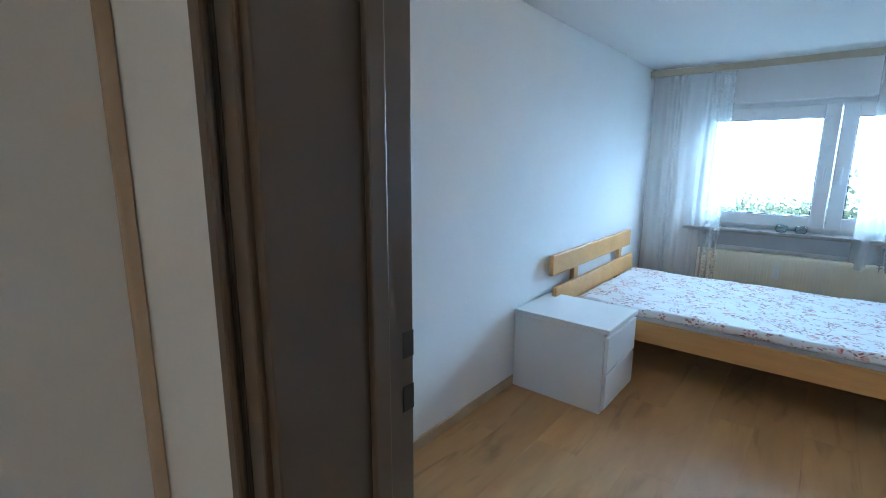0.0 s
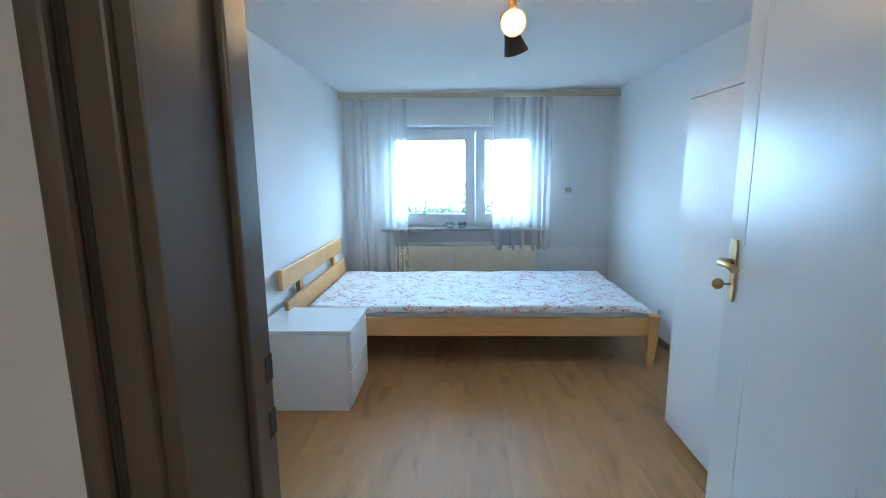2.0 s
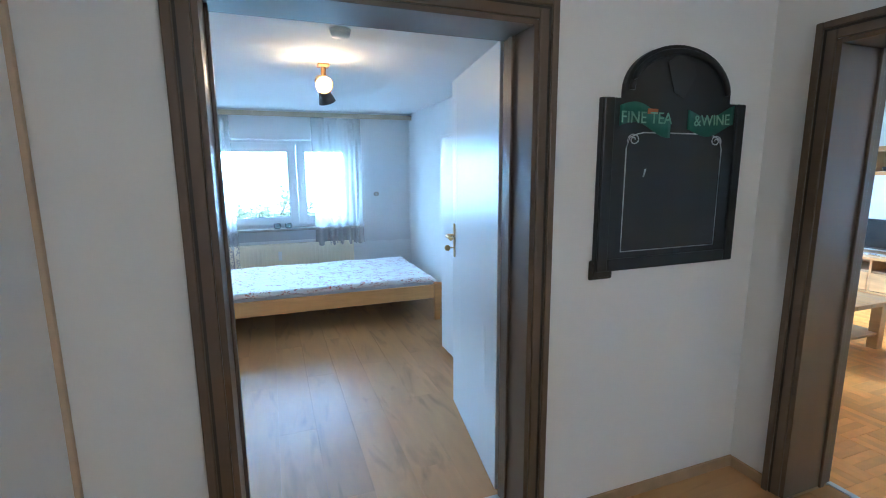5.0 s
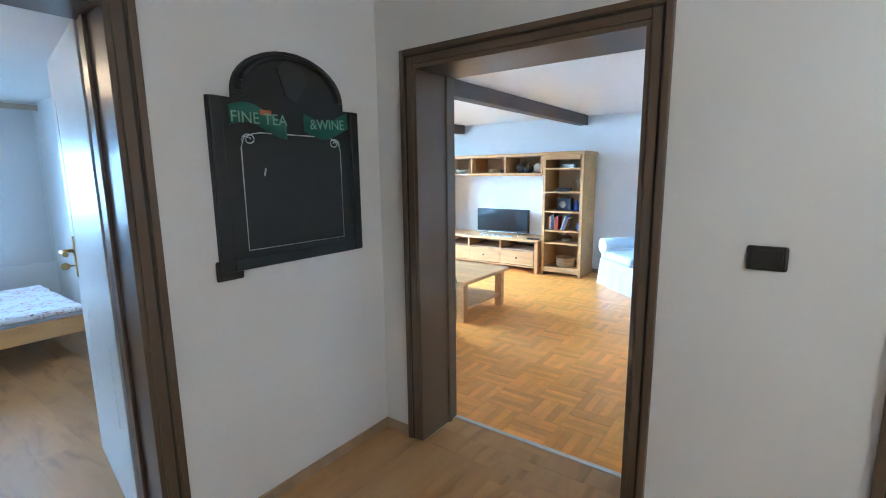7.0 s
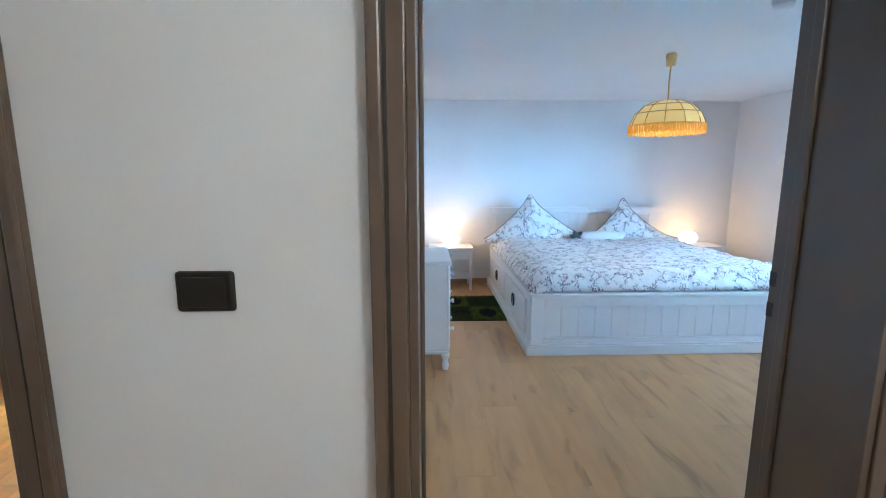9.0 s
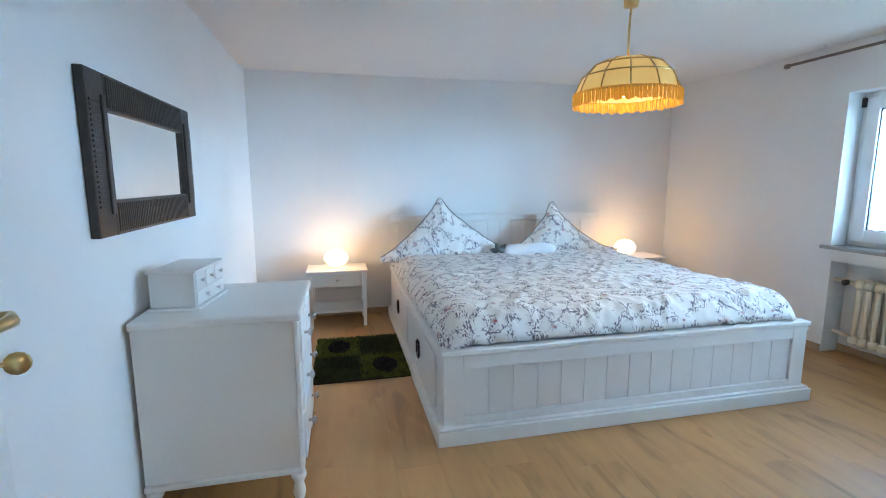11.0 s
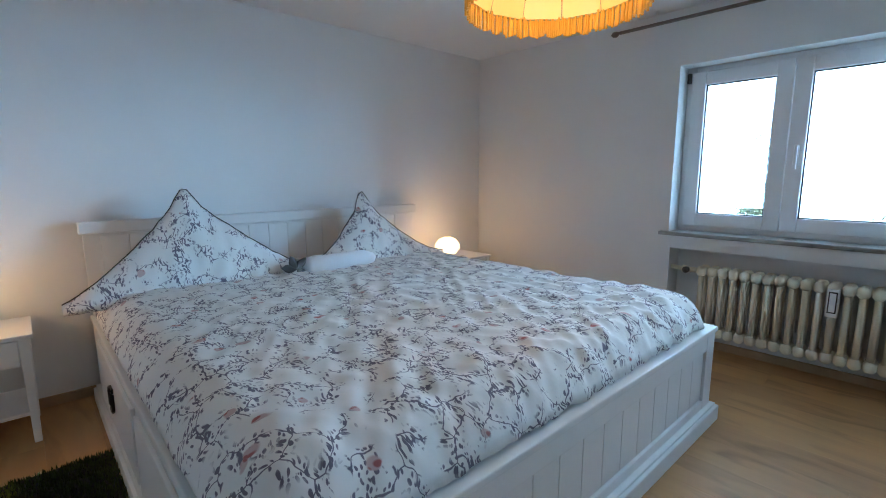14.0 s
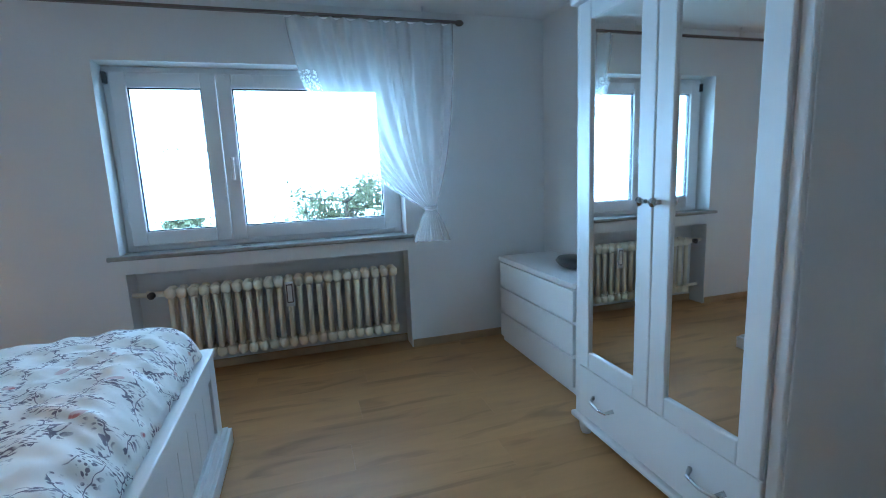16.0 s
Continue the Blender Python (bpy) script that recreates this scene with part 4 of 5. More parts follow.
def pendant(x, y, z):
    e = thing("pendant_lamp", x, y, z, 0, "amber fabric pendant lampshade with long fringe", "pendant lamp")
    part("canopy", lathe(bmesh.new(), [(.035, 0), (.04, -.01), (.034, -.085), (.012, -.09), (.0, -.09)], 20), BRASS, e, "brass ceiling cup")
    part("cord", tube(bmesh.new(), [(0, 0, -.09), (.004, .002, -.2), (0, 0, -.37)], .006, 8), BRASS, e)
    prof = [(.05, -.335), (.11, -.345), (.17, -.372), (.225, -.427), (.252, -.487), (.260, -.517)]
    bm = bmesh.new()
    n = 12 * 6
    rings = []
    for r, zz in prof:
        rings.append([bm.verts.new((r * (1 - .03 * math.sin((i % 6) / 6 * math.pi)) * math.cos(2 * math.pi * i / n), r * (1 - .03 * math.sin((i % 6) / 6 * math.pi)) * math.sin(2 * math.pi * i / n), zz)) for i in range(n)])
    for a, b in zip(rings, rings[1:]):
        for i in range(n):
            f = bm.faces.new((a[i], a[(i + 1) % n], b[(i + 1) % n], b[i]))
            f.smooth = True
    sh = part("shade", bm, SHADE, e, "amber fabric panels over a wire dome")
    bm = bmesh.new()
    for k in range(12):
        a = 2 * math.pi * k / 12
        tube(bm, [((r + .003) * math.cos(a), (r + .003) * math.sin(a), zz) for r, zz in prof], .004, 6)
    for r, zz in (prof[2], prof[3], prof[5]):
        tube(bm, [((r + .003) * math.cos(2 * math.pi * k / 48), (r + .003) * math.sin(2 * math.pi * k / 48), zz) for k in range(49)], .004, 6)
    part("wire_frame", bm, BRASS, sh)
    bm = bmesh.new()
    for k in range(230):
        a = 2 * math.pi * k / 230
        r = .263 + .004 * math.sin(k * 2.3)
        zb = -.562 - .012 * abs(math.sin(k * .41)) - random.random() * .008
        tube(bm, [(r * math.cos(a), r * math.sin(a), -.509), (r * math.cos(a + .004), r * math.sin(a + .004), zb)], .0042, 5)
    part("fringe", bm, FRINGE, sh, "hanging amber silk fringe")
    part("socket", lathe(bmesh.new(), [(.018, -.37), (.02, -.43), (.016, -.44)], 14), BRASS, e)
    part("bulb", lathe(bmesh.new(), [(.012, -.44), (.034, -.48), (.034, -.50), (.02, -.525), (.0, -.53)], 18), SPOTGLOW, e, "glowing bulb")


pendant(2.63, -3.95, BH + .0)
bulb(2.63, -3.95, BH - .56, 4, (1, .72, .42), .05)


def dresser(x, y):
    """Front faces -y; local origin at the back corner by the wall."""
    e = thing("dresser", x, y, 0, 0, "white chest of drawers with turned feet and metal knobs", "dresser")
    w, d = .61, .60
    part("body", slab(.015, -d + .03, .14, w - .015, 0, .755, .004), WHITE, e)
    part("top", slab(-.008, -d, .757, w + .008, 0, .79, .009), WHITE, e)
    part("side_moulding", slab(0, -d + .02, .118, w, -.0, .139, .004), WHITE, e)
    for a in (.0, w - .05):
        for b in (-d + .02, -.05):
            part("foot", lathe(bmesh.new(), [(.02, 0), (.026, .03), (.018, .07), (.03, .095), (.03, .117)], 14, pose(a + .025, b + .02, 0)), WHITE, e)
        part("corner_post", slab(a, -d + .012, .14, a + .045, -d + .029, .755, .004), WHITE, e)
    for z0, z1, cols in ((.57, .74, 2), (.365, .555, 1), (.15, .35, 1)):
        for k in range(cols):
            a = .05 + k * (w - .1) / cols + .004
            b = .05 + (k + 1) * (w - .1) / cols - .004
            dr = part("drawer", slab(a, -d + .004, z0, b, -d + .0295, z1, .004), WHITE, e)
            for kx in ([(a + b) / 2] if cols == 2 else [a + .13, b - .13]):
                part("knob", lathe(bmesh.new(), [(.007, 0), (.006, .012), (.016, .02), (.018, .028), (.006, .034), (.0, .035)], 14, pose(kx, -d + .0035, (z0 + z1) / 2, 90, 0, 0)), STEEL, dr)


dresser(2.195, BY1 - .016)


def mini_chest(x, y, z):
    e = thing("trinket_chest", x, y, z, -6, "small white wooden trinket chest with tiny drawers on the dresser", "trinket chest")
    part("body", slab(0, 0, .012, .30, .17, .146, .003), WHITE, e)
    part("base", slab(-.01, -.015, 0, .31, .18, .011, .003), WHITE, e)
    part("top", slab(-.006, -.008, .147, .306, .176, .157, .003), WHITE, e)
    for a, b, z0, z1 in ((.008, .098, .080, .142), (.104, .196, .080, .142), (.202, .292, .080, .142), (.008, .292, .018, .074)):
        d = part("drawer", slab(a, -.006, z0, b, -.0005, z1, .002), WHITE, e)
        for kx in ([(a + b) / 2] if b - a < .15 else [a + .08, b - .08]):
            part("knob", lathe(bmesh.new(), [(.004, 0), (.005, .008), (.011, .012), (.0, .018)], 10, pose(kx, -.006, (z0 + z1) / 2, 90, 0, 0)), WHITE, d)


mini_chest(2.32, -1.905, .791)


def wall_mirror(x0, x1, z0, z1, y):
    e = thing("wall_mirror", 0, y, 0, 0, "mirror in a wide dark carved wooden frame", "mirror")
    w = .12
    part("mirror_glass", slab(x0 + w - .01, -.018, z0 + w - .01, x1 - w + .01, -.012, z1 - w + .01), MIRROR, e)
    for a, b, c, d in ((x0, z0, x0 + w, z1), (x1 - w, z0, x1, z1), (x0 + w + .001, z0, x1 - w - .001, z0 + w), (x0 + w + .001, z1 - w, x1 - w - .001, z1)):
        fr = part("frame", slab(a, -.03, b, c, 0, d, .004), CARVED, e)
        bm = bmesh.new()
        if c - a < d - b:
            k = b + w * .8
            while k < d - w * .8:
                box(bm, a + .045 if a > x0 else a + .01, -.036, k, c - .01 if a > x0 else c - .045, -.0305, k + .009, .002)
                k += .016
            box(bm, (a + .008 if a > x0 else c - .036), -.040, b + w * .6, (a + .036 if a > x0 else c - .008), -.0305, d - w * .6, .005)
        else:
            k = a + .01
            while k < c - .01:
                box(bm, k, -.036, b + .01, k + .009, -.0305, d - .01, .002)
                k += .016
        part("carving", bm, CARVED, fr)


wall_mirror(2.06, 3.07, 1.11, 1.645, BY1 - .001)


def rug(x0, x1, y0, y1):
    e = thing("rug", 0, 0, 0, 0, "shaggy green patchwork rug beside the bed", "rug")
    part("backing", slab(x0, y0, .001, x1, y1, .008), RUGS[2], e)
    xs, ys = [x0, (x0 + x1) / 2, x1], [y0, (y0 + y1) / 2, y1]
    for i in range(2):
        for j in range(2):
            bm = bmesh.new()
            bh = bmesh.new()
            for k in range(2600):
                px, py = random.uniform(xs[i] - .008, xs[i + 1] + .008), random.uniform(ys[j] - .008, ys[j + 1] + .008)
                cx, cy = xs[i] + (.22, .21)[j] , ys[j] + .15
                hole = (i + j) % 2 == 0 and ((px - cx) / .14) ** 2 + ((py - cy) / .085) ** 2 < 1
                a, h, l = random.uniform(0, 6.28), random.uniform(.018, .03), random.uniform(.004, .018)
                t = bh if hole else bm
                c, s = math.cos(a) * .004, math.sin(a) * .004
                v = [t.verts.new(q) for q in ((px - c, py - s, .007), (px + c, py + s, .007), (px + l * s * 250 * .004 * 4, py - l * c * 250 * .004 * 4, h))]
                t.faces.new(v)
            part("pile_patch", bm, RUGS[0 if (i + j) % 2 else 1], e)
            if len(bh.verts):
                part("pile_spot", bh, RUGS[2], e)
            else:
                bh.free()


rug(3.29, 4.13, -2.89, -2.26)


def radiator(x0, x1, z0, z1, y):
    e = thing("radiator", 0, y, 0, 0, "cream ribbed column radiator in the wall niche", "radiator")
    n = 23
    p = (x1 - x0) / n
    data = None
    for k in range(n):
        c = x0 + p * (k + .5)
        if data is None:
            bm = bmesh.new()
            for yy in (-.036, .036):
                tube(bm, [(0, yy, z0 + .035), (0, yy, z1 - .035)], p * .27, 12)
            for zz in (z0 + .034, z1 - .034):
                for yy in (-.036, .036):
                    lathe(bm, [(.0, -.034), (p * .30, -.030), (p * .495, -.014), (p * .495, .014), (p * .30, .030), (.0, .034)], 14, pose(0, yy, zz))
                tube(bm, [(0, -.036, zz), (0, .036, zz)], p * .30, 10)
                tube(bm, [(-p * .5, 0, zz), (p * .5, 0, zz)], .017, 10)
            data = mesh_of("column", bm, RADI)
        o = new("column", data)
        o.parent = e
        o.matrix_basis = pose(c, 0, 0)
    bm = bmesh.new()
    tube(bm, [(x1, 0, z1 - .04), (x1 + .06, 0, z1 - .04), (x1 + .10, 0, z1 - .04)], [.018, .018, .026], 10)
    tube(bm, [(x1 + .10, 0, z1 - .04), (x1 + .19, -.03, z1 - .04)], .015, 8)
    part("valve", bm, RADI, e, "cream valve with a dark knob")
    part("valve_knob", lathe(bmesh.new(), [(.02, 0), (.022, .03), (.0, .035)], 12, pose(x1 + .07, .01, z1 - .04, -90, 0, 0)), DARKC, e)
    part("return_pipe", tube(bmesh.new(), [(x1, 0, z0 + .04), (x1 + .16, -.03, z0 + .04)], .014, 8), RADI, e)
    m = part("heat_meter", slab(x0 + .68, .056, z1 - .19, x0 + .735, .075, z1 - .03, .004), WHITE, e, "small white heat meter")
    part("display", slab(x0 + .688, .0752, z1 - .165, x0 + .727, .0765, z1 - .045), DARKC, m, "thin dark border of the reading window")
    part("reading_window", slab(x0 + .694, .0767, z1 - .158, x0 + .721, .0780, z1 - .052), WHITE, m)


radiator(1.44, 2.86, .13, .60, BY0 - .03)

# curtain rod and the tied net curtain
e = thing("curtain_rod", 0, 0, 0, 0, "slim dark wooden curtain rail with end knobs", "curtain rail")
part("rail", slab(.98, BY0 + .07, 2.160, 3.46, BY0 + .10, 2.176, .004), mat("rod_dark", (.16, .12, .10), .4, grain=.2), e)
for xx in (.955, 3.485):
    part("end_knob", lathe(bmesh.new(), [(.004, -.03), (.018, -.015), (.02, .0), (.018, .015), (.004, .03)], 14, pose(xx, BY0 + .085, 2.165, 0, 90, 0)), bpy.data.materials["rod_dark"], e)
for xx in (1.2, 2.2, 3.2):
    part("bracket", slab(xx - .006, BY0 + .08, 2.181, xx + .006, BY0 + .09, BH - .0005), WHITE, e)
bm = bmesh.new()


def tied(u, v):
    """Hangs from the rail and is drawn together at a low knot, then flares."""
    xt = 1.0 + u * 1.03
    k = .845
    xk = 1.185 + u * .05
    if v < k:
        s = v / k
        ease = s ** (1.7 + 1.1 * s)
        x = xt + (xk - xt) * ease
    else:
        s = (v - k) / (1 - k)
        x = xk + (u - .5) * .20 * s ** .7
    ph = u * 2 * math.pi * 11 + 1.2 * math.sin(u * 17)
    a = .022 * (1 - .6 * min(v / k, 1)) + .008
    return Vector((x, BY0 + .088 + a * math.sin(ph) + .04 * v, 2.152 - v * 1.385))


sheet(bm, 180, 40, tied)
solid("net_curtain", bm, SHEERTIED, "sheer white net curtain tied together at the window side", "curtain")
bm = bmesh.new()
sheet(bm, 24, 40, lambda u, v: tied(.90 + .11 * u, .22 + v * .58) + Vector((0, .02, 0)))
solid("lace_edge", bm, LACETIED, "lace border of the tied curtain", "curtain")
bm = bmesh.new()
tube(bm, [(1.17, BY0 + .12, .99), (1.21, BY0 + .15, .985), (1.25, BY0 + .12, .99)], .012, 8)
solid("curtain_tie", bm, COTTON, "white cord tied round the curtain", "tie")


def malm(x0, x1, y0, y1, h):
    e = thing("chest_of_drawers", 0, 0, 0, 0, "plain white three-drawer chest by the window wall", "chest of drawers")
    part("body", slab(x0, y0, .0, x1 - .022, y1, h - .032, .002), WHITE, e)
    part("top", slab(x0, y0 - .002, h - .03, x1 + .004, y1 + .002, h, .003), WHITE, e)
    z = .04
    s = (h - .03 - .04) / 3
    for k in range(3):
        part("drawer", slab(x1 - .02, y0 + .004, z + k * s + .004, x1, y1 - .004, z + (k + 1) * s - .012, .003), WHITE, e)


malm(.31, .725, -5.88, -4.95, .62)
solid("oval_bowl", lathe(bmesh.new(), [(.03, 0), (.08, .012), (.10, .04), (.085, .062), (.05, .072), (.0, .074)], 24, Matrix.Diagonal((1, 1.5, 1, 1))), DARKC, "dark wooden oval box on the white chest", "box", (.50, -5.28, .621))


def wardrobe(x0, x1, y0, y1, h):
    e = thing("wardrobe", 0, 0, 0, 0, "white wardrobe with two mirrored doors and a bottom drawer", "wardrobe")
    part("body", slab(x0, y0 + .01, .09, x1 - .024, y1 - .01, h - .05, .004), WHITE, e)
    part("cornice", slab(x0, y0 - .015, h - .048, x1 + .02, y1 + .015, h, .012), WHITE, e)
    part("base_moulding", slab(x0, y0 - .008, .075, x1 + .012, y1 + .008, .10, .008), WHITE, e)
    for xx in (x0 + .05, x1 - .045):
        for yy in (y0 + .035, y1 - .035):
            part("foot", lathe(bmesh.new(), [(.022, 0), (.03, .03), (.034, .074)], 14, pose(xx, yy, 0)), WHITE, e)
    for yy in (y0 + .01, y1 - .045):
        part("stile", slab(x1 - .023, yy, .101, x1 - .004, yy + .035, h - .05, .006), WHITE, e)
    mid = (y0 + y1) / 2
    for i, (a, b) in enumerate(((y0 + .048, mid - .002), (mid + .002, y1 - .048))):
        zb, zt, w = .35, h - .06, .075
        d = part("wardrobe_door", slab(x1 - .022, a, zb, x1 - .006, b, zt, .002), WHITE, e)
        for p, q, r, t in ((a, zb, a + w, zt), (b - w, zb, b, zt), (a + w, zb, b - w, zb + w), (a + w, zt - w, b - w, zt)):
            part("door_rail", slab(x1 - .0055, p + .0005, q, x1 + .010, r - .0005, t, .005), WHITE, d)
        part("mirror_panel", slab(x1 - .0055, a + w, zb + w, x1 - .002, b - w, zt - w), MIRROR, d, "tall mirror panel")
        ky = b - .03 if i == 0 else a + .03
        part("knob", lathe(bmesh.new(), [(.008, 0), (.006, .015), (.015, .024), (.016, .032), (.0, .038)], 14, pose(x1 + .0105, ky, 1.085, 0, 90, 0)), STEEL, d)
    dr = part("drawer", slab(x1 - .022, y0 + .048, .112, x1 + .002, y1 - .048, .343, .006), WHITE, e)
    for c in (y0 + .22, y1 - .22):
        part("handle", tube(bmesh.new(), [(x1 + .002, c - .065, .235), (x1 + .03, c - .05, .222), (x1 + .034, c, .215), (x1 + .03, c + .05, .222), (x1 + .002, c + .065, .235)], [.009, .007, .006, .007, .009], 8), STEEL, dr)


wardrobe(.32, .90, -4.67, -3.715, 1.90)

# ---- living room ----
TX = 4.20     # front of the shelf unit


def bowl(name, x, y, z, r, h, mtl, label, cat="bowl"):
    return solid(name, lathe(bmesh.new(), [(r * .45, 0), (r * .85, h * .4), (r, h), (r * .93, h), (r * .78, h * .45), (r * .35, h * .12), (0, h * .12)], 22), mtl, label, cat, (x, y, z))


def tower(y0, y1, glazed, label):
    e = thing("bookcase", 0, 0, 0, 0, label, "bookcase")
    x0, x1, h = TX, LX1 - .016, 1.70
    for a in (y0, y1 - .04):
        part("side_panel", slab(x0 + .005, a, .0, x1, a + .04, h - .03, .003), PINE, e)
    # back in the darker pine: shade of the recess is in its colour
    part("back_panel", slab(x1 - .012, y0 + .04, .08, x1 - .001, y1 - .04, h - .03), PINE_SHADE, e)
    part("cornice", slab(x0 - .02, y0 - .02, h - .028, x1, y1 + .02, h + .005, .008), PINE, e)
    part("top_rail", slab(x0, y0 + .041, h - .10, x0 + .02, y1 - .041, h - .03, .003), PINE, e)
    for z in (.118, .465, .639, .903, 1.17, 1.489):
        part("shelf", slab(x0 + .006, y0 + .041, z - .02, x1 - .013, y1 - .041, z, .002), PINE, e)
    part("base_rail", slab(x0, y0 + .041, .05, x0 + .02, y1 - .041, .097, .003), PINE, e)
    if glazed:
        d = part("glass_door", slab(x0 - .022, y0 + .01, .09, x0 - .001, y0 + .08, 1.66, .003), PINE, e)
        part("door_stile", slab(x0 - .022, y1 - .08, .09, x0 - .001, y1 - .01, 1.66, .003), PINE, d)
        for z0, z1 in ((.09, .64), (1.56, 1.66), (.64, .70)):
            part("door_rail", slab(x0 - .022, y0 + .081, z0, x0 - .001, y1 - .081, z1, .003), PINE, d)
        part("pane", slab(x0 - .014, y0 + .081, .70, x0 - .010, y1 - .081, 1.56), MIRROR_GLASS, d, "reflecting glass pane")
    return e


MIRROR_GLASS = mat("reflecting_glass", (.35, .42, .48), .04, metal=.9)
tower(.38, .95, False, "open pine bookcase with books, bowls and ornaments")
tower(2.76, 3.34, True, "pine display cabinet with a glazed door")

e = thing("shelf_bridge", 0, 0, 0, 0, "pine wall shelf bridge with three compartments above the television", "wall shelf")
part("top", slab(TX + .02, .972, 1.655, LX1 - .001, 2.738, 1.70, .006), PINE, e)
part("bottom", slab(TX + .04, .972, 1.40, LX1 - .001, 2.738, 1.425, .004), PINE, e)
# darker pine here too, shade of the compartments as colour
part("back_panel", slab(LX1 - .015, .972, 1.426, LX1 - .001, 2.738, 1.654), PINE_SHADE, e)
for a in (.972, 1.545, 2.125, 2.708):
    part("divider", slab(TX + .04, a, 1.426, LX1 - .016, a + .03, 1.654, .003), PINE, e)
part("wall_bracket", slab(LX1 - .03, 1.2, 1.38, LX1 - .001, 2.5, 1.399), PINE, e)


def tv_unit():
    e = thing("tv_bench", 0, 0, 0, 0, "pine television bench with three drawers and open slots", "tv bench")
    x0, x1, y0, y1, h = TX - .06, LX1 - .02, .975, 2.735, .485
    part("top", slab(x0 - .02, y0 - .01, h - .03, x1, y1 + .01, h, .006), PINE, e)
    for a in (y0, y1 - .05):
        for b in (x0, x1 - .06):
            part("leg", slab(b, a, 0, b + .06, a + .05, h - .031, .004), PINE, e)
        part("side_panel", slab(x0 + .061, a + .01, .08, x1 - .061, a + .03, h - .031), PINE, e)
    part("bottom", slab(x0 + .005, y0 + .051, .08, x1 - .005, y1 - .051, .10, .003), PINE, e)
    # back and slot shelves carry the shade of the slots in their colour
    part("back_panel", slab(x1 - .012, y0 + .051, .101, x1 - .001, y1 - .051, h - .031), PINE_SHADE, e)
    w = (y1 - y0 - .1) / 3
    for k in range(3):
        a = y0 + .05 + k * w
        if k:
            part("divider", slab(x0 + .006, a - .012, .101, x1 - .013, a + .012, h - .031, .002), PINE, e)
        part("slot_shelf", slab(x0 + .02, a + .013, .315, x1 - .013, a + w - .013, .33), PINE_SHADE, e)
        d = part("drawer", slab(x0 + .003, a + .015, .11, x0 + .022, a + w - .015, .31, .004), PINE, e)
        part("knob", lathe(bmesh.new(), [(.006, 0), (.006, .012), (.014, .018), (.012, .026), (0, .028)], 12, pose(x0 + .002, a + w / 2, .21, 0, -90, 0)), DARKC, d)


tv_unit()
e = thing("television", 4.40, 1.69, .486, 0, "black flat television standing on the bench", "television")
part("housing", slab(0, -.44, .055, .05, .44, .40, .006), PLASTIC, e)
part("screen", slab(-.003, -.428, .075, -.0005, .428, .39), SCREEN, e)
part("foot", tube(bmesh.new(), [(-.09, -.32, .008), (.02, -.26, .055), (.10, -.32, .008)], .008, 8), STEEL, e)
part("foot", tube(bmesh.new(), [(-.09, .32, .008), (.02, .26, .055), (.10, .32, .008)], .008, 8), STEEL, e)
solid("soundbar", slab(-.03, -.28, 0, .03, .28, .022, .008), STEEL, "slim silver bar lying before the television", "soundbar", (4.28, 1.72, .486))
solid("remote_control", slab(-.03, -.09, 0, .03, .09, .018, .006), PLASTIC, "black remote control on the bench", "remote control", (4.22, 1.08, .486), 8)

# things on the shelves
zz = 1.426
bowl("bowl", TX + .2, 2.42, zz, .10, .06, CERAMIC, "grey ceramic bowl on the shelf bridge")
bowl("bowl", TX + .2, 1.86, zz, .07, .06, WICKER, "small yellow bowl on the shelf bridge")
bowl("bowl", TX + .2, 1.68, zz, .05, .05, DARKC, "small dark bowl on the shelf bridge")
for k, (yy, s) in enumerate(((1.36, .09), (1.25, .08))):
    solid("dark_vase", lathe(bmesh.new(), [(s * .6, 0), (s, s * .8), (s * .8, s * 1.2), (s * .35, s * 1.35), (s * .4, s * 1.7)], 20), DARKC, "dark pottery vase on the shelf bridge", "vase", (TX + .18, yy, zz))
solid("round_ornament", lathe(bmesh.new(), [(.02, 0), (.06, .02), (.075, .07), (.06, .12), (0, .145)], 22), CERAMIC, "round beige ball ornament on the shelf bridge", "ornament", (TX + .18, 1.09, zz))
solid("white_box", slab(-.05, -.09, 0, .05, .09, .05, .01), WHITE, "small white box on the bookcase shelf", "box", (TX + .2, .66, 1.4895))
for yy in (.58, .52):
    solid("wine_glass", lathe(bmesh.new(), [(.03, 0), (.03, .003), (.004, .008), (.004, .07), (.028, .1), (.03, .14), (.026, .16)], 16), JAR, "clear stemmed glass on the bookcase shelf", "glass", (TX + .25, yy, 1.1705), group="glasses")
solid("dark_box", slab(-.06, -.09, 0, .06, .09, .05, .004), DARKC, "flat dark box on the bookcase shelf", "box", (TX + .2, .71, 1.1705))
e = thing("clock_radio", TX + .16, .70, .9035, 0, "dark box with a pale round dial on the bookcase", "clock")
part("case", slab(0, -.10, 0, .1, .10, .17, .006), mat("navy_case", (.02, .025, .05), .4, grain=.1), e)
part("dial", lathe(bmesh.new(), [(.05, 0), (.05, .004), (0, .005)], 20, pose(-.001, .01, .085, 0, -90, 0)), CERAMIC, e)
solid("blue_bottle", lathe(bmesh.new(), [(.035, 0), (.035, .1), (.015, .13), (.015, .15)], 16), BOOKS[2], "blue bottle on the bookcase shelf", "bottle", (TX + .2, .53, .9035))
yy = .885
